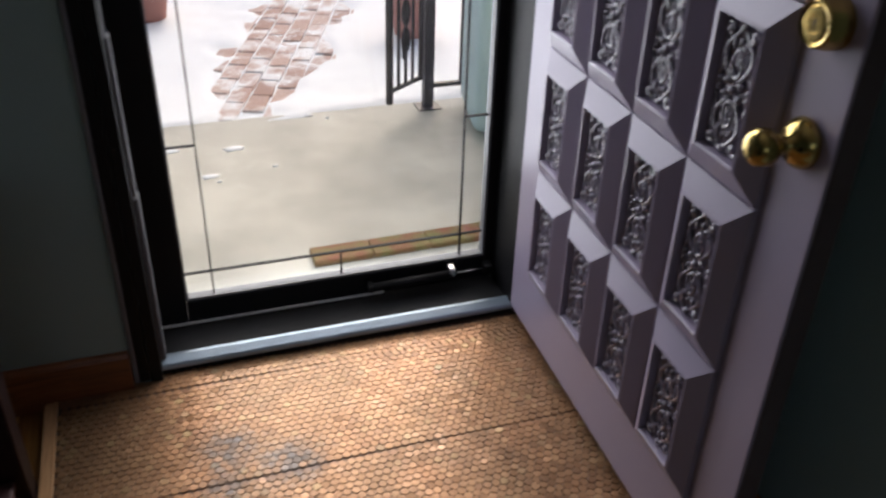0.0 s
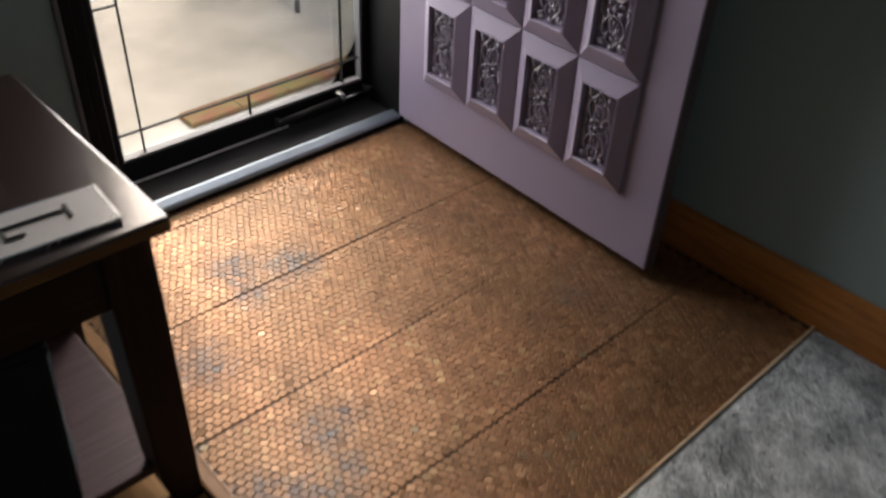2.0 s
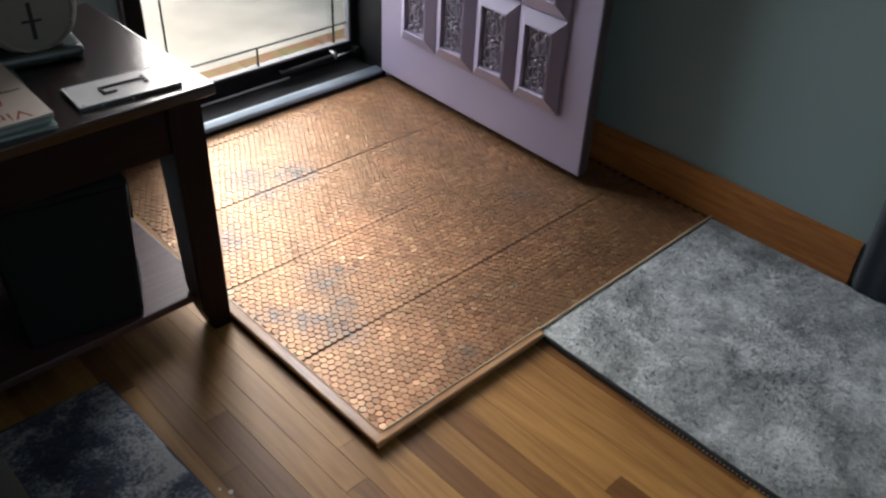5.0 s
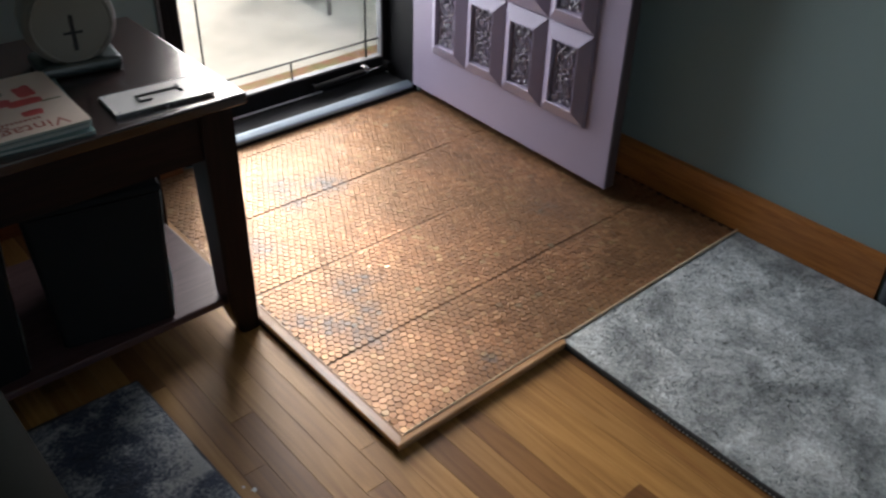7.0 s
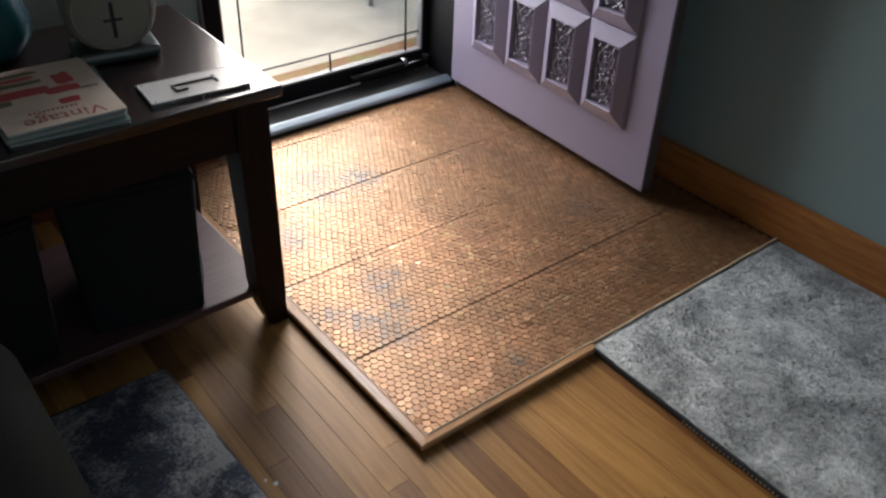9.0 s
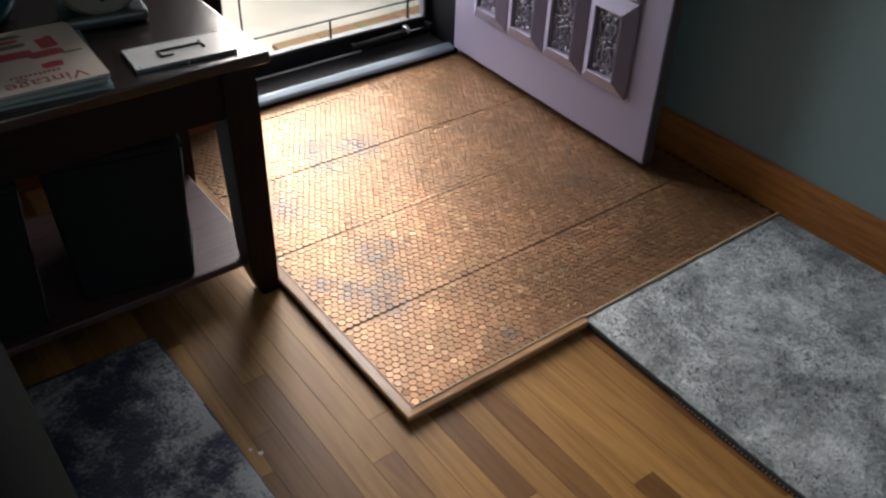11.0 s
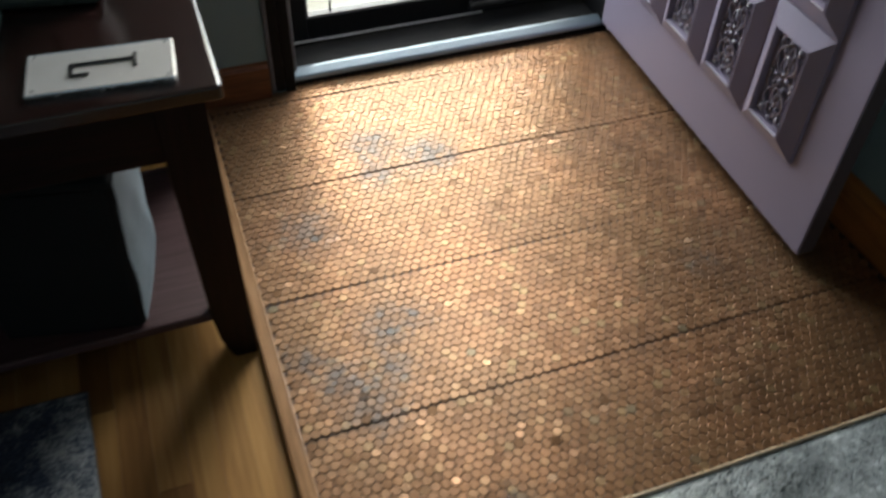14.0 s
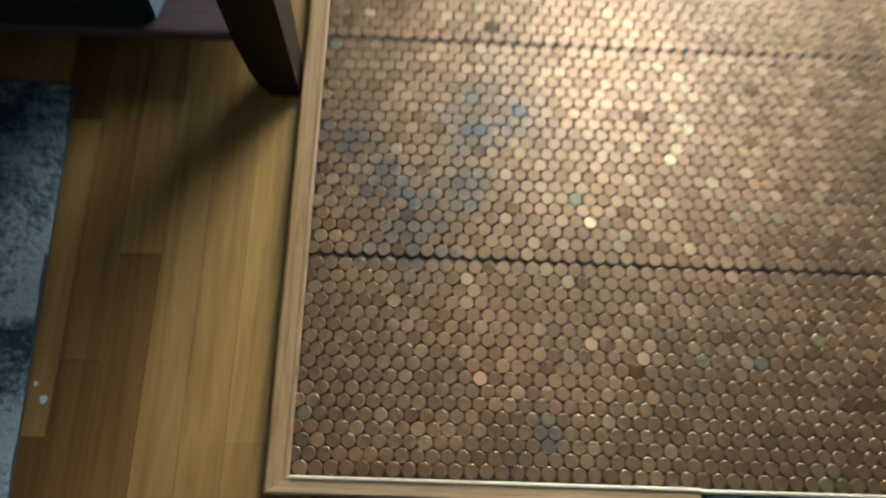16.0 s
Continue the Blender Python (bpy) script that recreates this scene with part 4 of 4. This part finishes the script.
for x in (-0.50, 0.36):
    for y in (-0.34, 0.28):
        part("foot", lathe(((0.016, 0.0105), (0.022, 0.02), (0.026, 0.0948)), 12), MAHOGANY_LEG, armchair, m=pose(x, y, 0))

# small pale scraps on the boards
for x, y, r in ((0.552, -0.105, 0.006), (-0.322, 0.085, 0.008), (-0.335, 0.105, 0.005)):
    bm = bmesh.new()
    ring = [bm.verts.new((r * math.cos(t) * (0.7 + 0.5 * noise.noise((t, x * 9, 1))), r * 0.7 * math.sin(t), 0.0006 + 0.0012 * noise.noise((t, 3, y)))) for t in (2 * math.pi * q / 9 for q in range(9))]
    bm.faces.new(ring)
    bmesh.ops.solidify(bm, geom=bm.faces[:], thickness=0.0008)
    tagged(part("paper_scrap", bm, ENAMEL, m=pose(x, y, 0.0012 if x > 0 else 0.012)), "tiny torn scrap of white paper on the boards", "scrap", "paper scraps")

# ---- outside: porch, snow, path, gate ----
PZ0 = -0.10
structure("ground", box(-60, 60, -60, 90, PZ0 - 0.30, PZ0 - 0.050), GROUND, "frozen bare ground round the house", "ground")
structure("porch", box(-2.5, 3.2, 1.605, 3.21, PZ0 - 0.20, PZ0, 0.006), CONCRETE, "weathered buff concrete porch slab with damp stains", "porch")
structure("house_front", box(-6, -3.3, 1.35, 1.60, -0.30, 3.2), STUCCO, "pale outer wall of the house", "wall")
structure("house_front", box(1.45, 5.0, 1.35, 1.60, -0.30, 3.2), STUCCO, "pale outer wall of the house", "wall")
structure("porch_roof", box(-2.6, 3.3, 1.605, 2.75, 2.62, 2.75), STUCCO, "pale flat roof over the porch", "roof")


def on_path(x, y):
    """How far inside the cleared brick path a place lies."""
    mid = 0.70 + (y - 3.38) * 0.36
    return 0.31 - 0.16 * min(max((3.72 - y) / 0.35, 0.0), 1.0) - abs(x - mid) + 0.13 * noise.noise((x * 2.2, y * 2.2, 3.0)) + 0.12 * noise.noise((x * 7, y * 7, 1.0))


snow = bmesh.new()
xs = [-1.6 + 0.045 * i for i in range(108)]
ys = [3.075 + 0.045 * j for j in range(98)]
grid = []
for y in ys:
    row = []
    for x in xs:
        inside = on_path(x, y)
        z = PZ0 - 0.002 + (0.012 if inside < 0 else 0.006) * noise.noise((x * 1.7, y * 1.7, 0.0)) + 0.006 * noise.noise((x * 9, y * 9, 5.0))
        z -= min(max(inside * 0.30, 0.0), 0.021) - 0.009 * (inside > 0) * noise.noise((x * 11, y * 11, 2.0))
        lip = 3.19 + 0.09 * noise.noise((x * 1.9, 4.0, 0.0)) + 0.03 * noise.noise((x * 8, 1.0, y * 5)) - 0.04 * min(max(0.5 - x, 0.0), 1.0)
        if y < 3.32:
            z = max(z, PZ0 + 0.006 + 0.004 * noise.noise((x * 12, y * 12, 1.0)) - max(0.0, inside) * 0.4) if y > lip else PZ0 - 0.02
        row.append(snow.verts.new((x, y, z)))
    grid.append(row)
for j in range(len(ys) - 1):
    for i in range(len(xs) - 1):
        snow.faces.new((grid[j][i], grid[j][i + 1], grid[j + 1][i + 1], grid[j + 1][i]))
tagged(part("snow", snow, SNOW, smooth=True), "thin melting snow round the brick path", "snow", kind="stuff")
far_snow = bmesh.new()
for x0, x1, y0, y1 in ((-60, -1.6, 3.22, 90), (3.2, 60, 1.62, 90), (-1.6, 3.2, 7.45, 90)):
    vs = [far_snow.verts.new(p) for p in ((x0, y0, PZ0 - 0.012), (x1, y0, PZ0 - 0.012), (x1, y1, PZ0 - 0.012), (x0, y1, PZ0 - 0.012))]
    far_snow.faces.new(vs)
structure("snow_field", far_snow, SNOW, "open snow-covered yard beyond the porch", "snow")

paving = structure("pavement", box(-0.3, 2.6, 3.215, 7.4, PZ0 - 0.049, PZ0 - 0.040), GROUND, "worn red brick path half covered in snow", "path")
PAVER_MESH = mesh_of(box(-0.098, 0.098, -0.047, 0.047, -0.03, 0.0, 0.005, 1), "brick")
PAVER_MESH.materials.append(PAVER)
rnd = random.Random(11)
count = 0
for j in range(-8, 14):
    for i in range(-2, 22):
        u, v = (i + 0.5 * (j % 2)) * 0.204, j * 0.103
        x, y = 0.62 + u * math.cos(1.22) - v * math.sin(1.22), 3.35 + u * math.sin(1.22) + v * math.cos(1.22)
        if 3.27 < y < 7.2 and on_path(x, y) > -0.03 and count < 290:
            count += 1
            part("brick", PAVER_MESH, None, paving, m=pose(x, y, PZ0 - 0.014 + rnd.uniform(-0.004, 0.004), rnd.uniform(-1, 1), rnd.uniform(-1, 1), 70 + rnd.uniform(-2, 2)))

edge_row = tagged(empty("brick_edging", pose(0.722, 1.925, PZ0, rz=1.5)), "row of mossy red bricks lying on the porch", "brick edging")
EDGE_BRICK = mesh_of(box(-0.098, 0.098, -0.047, 0.047, 0.0005, 0.022, 0.005, 2), "brick")
EDGE_BRICK.materials.append(MOSSY)
for k in range(5):
    part("brick", EDGE_BRICK, None, edge_row, m=pose(0.10 + 0.198 * k, 0.048 + rnd.uniform(-0.003, 0.003), 0, 0, 0, rnd.uniform(-1.2, 1.2)))
for x, y, r in ((0.343, 2.94, 0.035), (0.585, 2.90, 0.042), (0.471, 2.67, 0.034), (0.724, 2.70, 0.014), (0.95, 3.17, 0.022), (0.50, 2.62, 0.012), (1.02, 3.12, 0.010)):
    bm = bmesh.new()
    ball(bm, (0, 0, 0), r, r * 0.6, 0.006, 10, 5)
    for v in bm.verts:
        v.co *= 1 + 0.5 * noise.noise((v.co.x * 60, v.co.y * 60, x))
        v.co.z = max(v.co.z, 0.0)
    tagged(part("snow_lump", bm, SNOW, smooth=True, m=pose(x, y, PZ0 + 0.0005)), "small flat lump of melting snow on the porch", "snow lump", "snow lumps on the porch")

# iron post, open gate leaf and fence panel
GX, GY = 1.491, 3.136
fence = tagged(empty("iron_fence", pose(GX, GY, PZ0)), "black wrought iron fence panel with scrollwork at the porch edge", "fence")
part("post", box(-0.022, 0.022, -0.022, 0.022, 0.006, 1.25, 0.003), IRON, fence)
part("base_plate", box(-0.055, 0.055, -0.05, 0.05, 0.0003, 0.006, 0.002), IRON, fence)
part("bottom_rail", box(0.0225, 0.95, -0.012, 0.012, 0.093, 0.113, 0.002), IRON, fence)
part("top_rail", box(0.0225, 0.95, -0.014, 0.014, 1.10, 1.13, 0.002), IRON, fence)
for x in (0.158, 0.58, 0.72, 0.86):
    part("baluster", box(x - 0.008, x + 0.008, -0.008, 0.008, 0.1132, 1.0998, 0.001), IRON, fence)
for z in (0.20, 0.38, 0.56, 0.76):
    part("scroll", tube([(0.245 + 0.045 * math.cos(t), 0, z + 0.085 * math.sin(t)) for t in (2 * math.pi * q / 20 for q in range(20))], 0.007, 6, closed=True), IRON, fence, "curled iron scroll", True)
part("post", box(0.951, 0.995, -0.022, 0.022, 0.0003, 1.25, 0.003), IRON, fence)
gate = tagged(empty("iron_gate", pose(1.462, 3.145, PZ0, rz=-143.3)), "black wrought iron gate leaf standing open", "gate")
part("stile", box(0.0, 0.016, -0.008, 0.008, 0.13, 1.12, 0.002), IRON, gate)
part("stile", box(0.222, 0.246, -0.012, 0.012, 0.085, 1.14, 0.002), IRON, gate)
part("bottom_rail", box(0.0165, 0.2215, -0.007, 0.007, 0.132, 0.150, 0.002), IRON, gate)
part("top_rail", box(0.0165, 0.2215, -0.007, 0.007, 1.07, 1.09, 0.002), IRON, gate)
for x in (0.068, 0.119, 0.170):
    part("baluster", box(x - 0.0055, x + 0.0055, -0.0055, 0.0055, 0.1502, 1.0698, 0.001), IRON, gate)
for z in (0.34, 0.46, 0.58, 0.70):
    part("scroll", tube([(0.119 + 0.022 * math.cos(t), 0, z + 0.05 * math.sin(t)) for t in (2 * math.pi * q / 18 for q in range(18))], 0.007, 6, closed=True), IRON, gate, "curled iron scroll", True)
part("drop_bolt", box(0.111, 0.127, -0.016, -0.008, 0.255, 0.33, 0.003), IRON, gate)


def pot(name, x, y, r, h, label):
    ob = part(name, lathe(((r * 0.66, 0.0), (r * 0.70, 0.01), (r * 0.93, h * 0.82), (r * 1.04, h * 0.82), (r * 1.06, h), (r * 0.95, h), (r * 0.86, h * 0.86)), 28), TERRACOTTA, smooth=True, m=pose(x, y, PZ0 - 0.012))
    return tagged(ob, label, "flower pot", "flower pots in the yard")


pot("flower_pot", 0.33, 4.86, 0.16, 0.27, "pinkish terracotta pot standing in the snow")
pot("flower_pot", 1.74, 4.20, 0.14, 0.30, "faded terracotta pot behind the iron gate")

# evergreen sprigs behind the fence
rnd = random.Random(21)
bush = tagged(empty("evergreen_bush", pose(1.86, 3.45, PZ0 - 0.02)), "thin dark evergreen bush behind the fence", "bush")
stem = bmesh.new()
leaves = bmesh.new()
for k in range(9):
    a, tilt = rnd.uniform(0, 6.28), rnd.uniform(0.05, 0.22)
    tip = Vector((math.cos(a) * tilt, math.sin(a) * tilt, rnd.uniform(0.45, 0.85)))
    tube([(0, 0, 0), tip * 0.5 + Vector((0.01, 0.01, 0)), tip], [0.008, 0.005, 0.002], 5, stem)
    for q in range(60):
        f = rnd.uniform(0.25, 1.0)
        p = tip * f + Vector((rnd.gauss(0, 0.03), rnd.gauss(0, 0.03), rnd.gauss(0, 0.02)))
        d = Vector((rnd.gauss(0, 1), rnd.gauss(0, 1), rnd.gauss(0.2, 0.7))).normalized() * 0.03
        s = d.cross(Vector((0.3, 0.2, 1))).normalized() * 0.009
        leaves.faces.new([leaves.verts.new(w) for w in (p, p + d * 0.5 + s, p + d, p + d * 0.5 - s)])
part("stems", stem, IRON, bush)
part("leaves", leaves, EVERGREEN, bush, "small dark leaves")

# covered furniture and metal patio chair by the porch wall
cover = tagged(part("furniture_cover", box(-0.30, 0.30, -0.22, 0.22, 0.02, 1.15, 0.05, 4), PALE_BLUE, smooth=True, m=pose(1.90, 2.88, PZ0, rz=-12)), "pale blue weatherproof cover over porch furniture", "furniture cover")
chair = tagged(empty("patio_chair", pose(1.876, 2.333, PZ0, rz=6)), "metal patio chair with blue-grey sling seat on the porch", "chair")
for y in (-0.24, 0.24):
    part("side_frame", tube([(-0.27, y, 0.0), (-0.28, y, 0.38), (-0.26, y, 0.62), (-0.20, y, 0.655), (0.20, y, 0.64)], 0.012, 8), STEEL, chair, "bent grey tube frame", True)
    part("rear_leg", tube([(0.26, y, 0.0), (0.17, y, 0.40), (0.32, y, 1.0)], 0.012, 8), STEEL, chair, "", True)
part("cross_bar", tube([(-0.278, -0.24, 0.33), (-0.278, 0.24, 0.33)], 0.009, 8), STEEL, chair, "", True)
part("seat", box(-0.27, 0.20, -0.225, 0.225, 0.400, 0.412, 0.004), CHAIR_GREY, chair, "blue-grey sling")
part("backrest", box(-0.006, 0.006, -0.225, 0.225, 0.0, 0.60, 0.004), CHAIR_GREY, chair, "blue-grey sling", m=pose(0.185, 0, 0.44, 0, 14, 0))

# ---- oak boards and coins, piece by piece ----
PLANKS = {n: plank_mesh(n * 0.05) for n in range(6, 25)}
rnd = random.Random(2)
x = -1.40
while x < WALL_X - 0.02:
    n_left = 62 if x < -0.034 else 36     # a board column runs to the wall, or just under the platform, in steps of 5 cm
    y = -1.76
    while n_left:
        n = rnd.choice((9, 11, 14, 18, 18, 23))
        if n_left - n < 6:
            n = n_left if n_left <= 24 else n_left // 2
        part("plank", PLANKS[n], None, floor, m=pose(x, y, rnd.uniform(-0.0002, 0.0002)))
        y += n * 0.05
        n_left -= n
    x += 0.057

# the same boards in the rest of the room, joined
verts, faces = [], []
x = -1.40 - 33 * 0.057
while x < WALL_X - 0.02:
    west = x < -1.43
    y, end = -3.56, 1.34 if west else -1.762
    while y < end - 0.01:
        y2 = y + rnd.uniform(0.5, 1.2)
        y2 = end if end - y2 < 0.4 else y2
        k0 = len(verts)
        verts += [(px, py, pz) for pz in (-0.020, 0.0) for px, py in ((x + 0.0004, y + 0.0004), (x + 0.0566, y + 0.0004), (x + 0.0566, y2 - 0.0004), (x + 0.0004, y2 - 0.0004))]
        faces += [(k0 + 4, k0 + 5, k0 + 6, k0 + 7)] + [(k0 + q, k0 + (q + 1) % 4, k0 + 4 + (q + 1) % 4, k0 + 4 + q) for q in range(4)]
        y = y2
    x += 0.057
field = bpy.data.meshes.new("plank_field")
field.from_pydata(verts, [], faces)
field.update()
tagged(part("plank_field", field, OAK_FIELD, floor), "honey oak boards", kind="stuff")

shape = coin_shape(PITCH / 2 - 0.00012, 16)
bm = bmesh.new()
rings = [[bm.verts.new(p) for p in ring] for ring in shape]
for a, b in zip(rings, rings[1:]):
    for k in range(16):
        bm.faces.new((a[k], a[(k + 1) % 16], b[(k + 1) % 16], b[k]))
bm.faces.new(rings[-1])
COIN = mesh_of(bm, "penny")
COIN.materials.append(PENNY_ONE)
for x, y, dz, ax, ay, turn in NEAR:
    part("penny", COIN, None, platform, m=pose(x, y, TOP + dz, math.degrees(ay), -math.degrees(ax), turn * 360))
tagged(part("penny_field", coin_field(FAR), None, platform), "rows of worn copper pennies", kind="stuff")
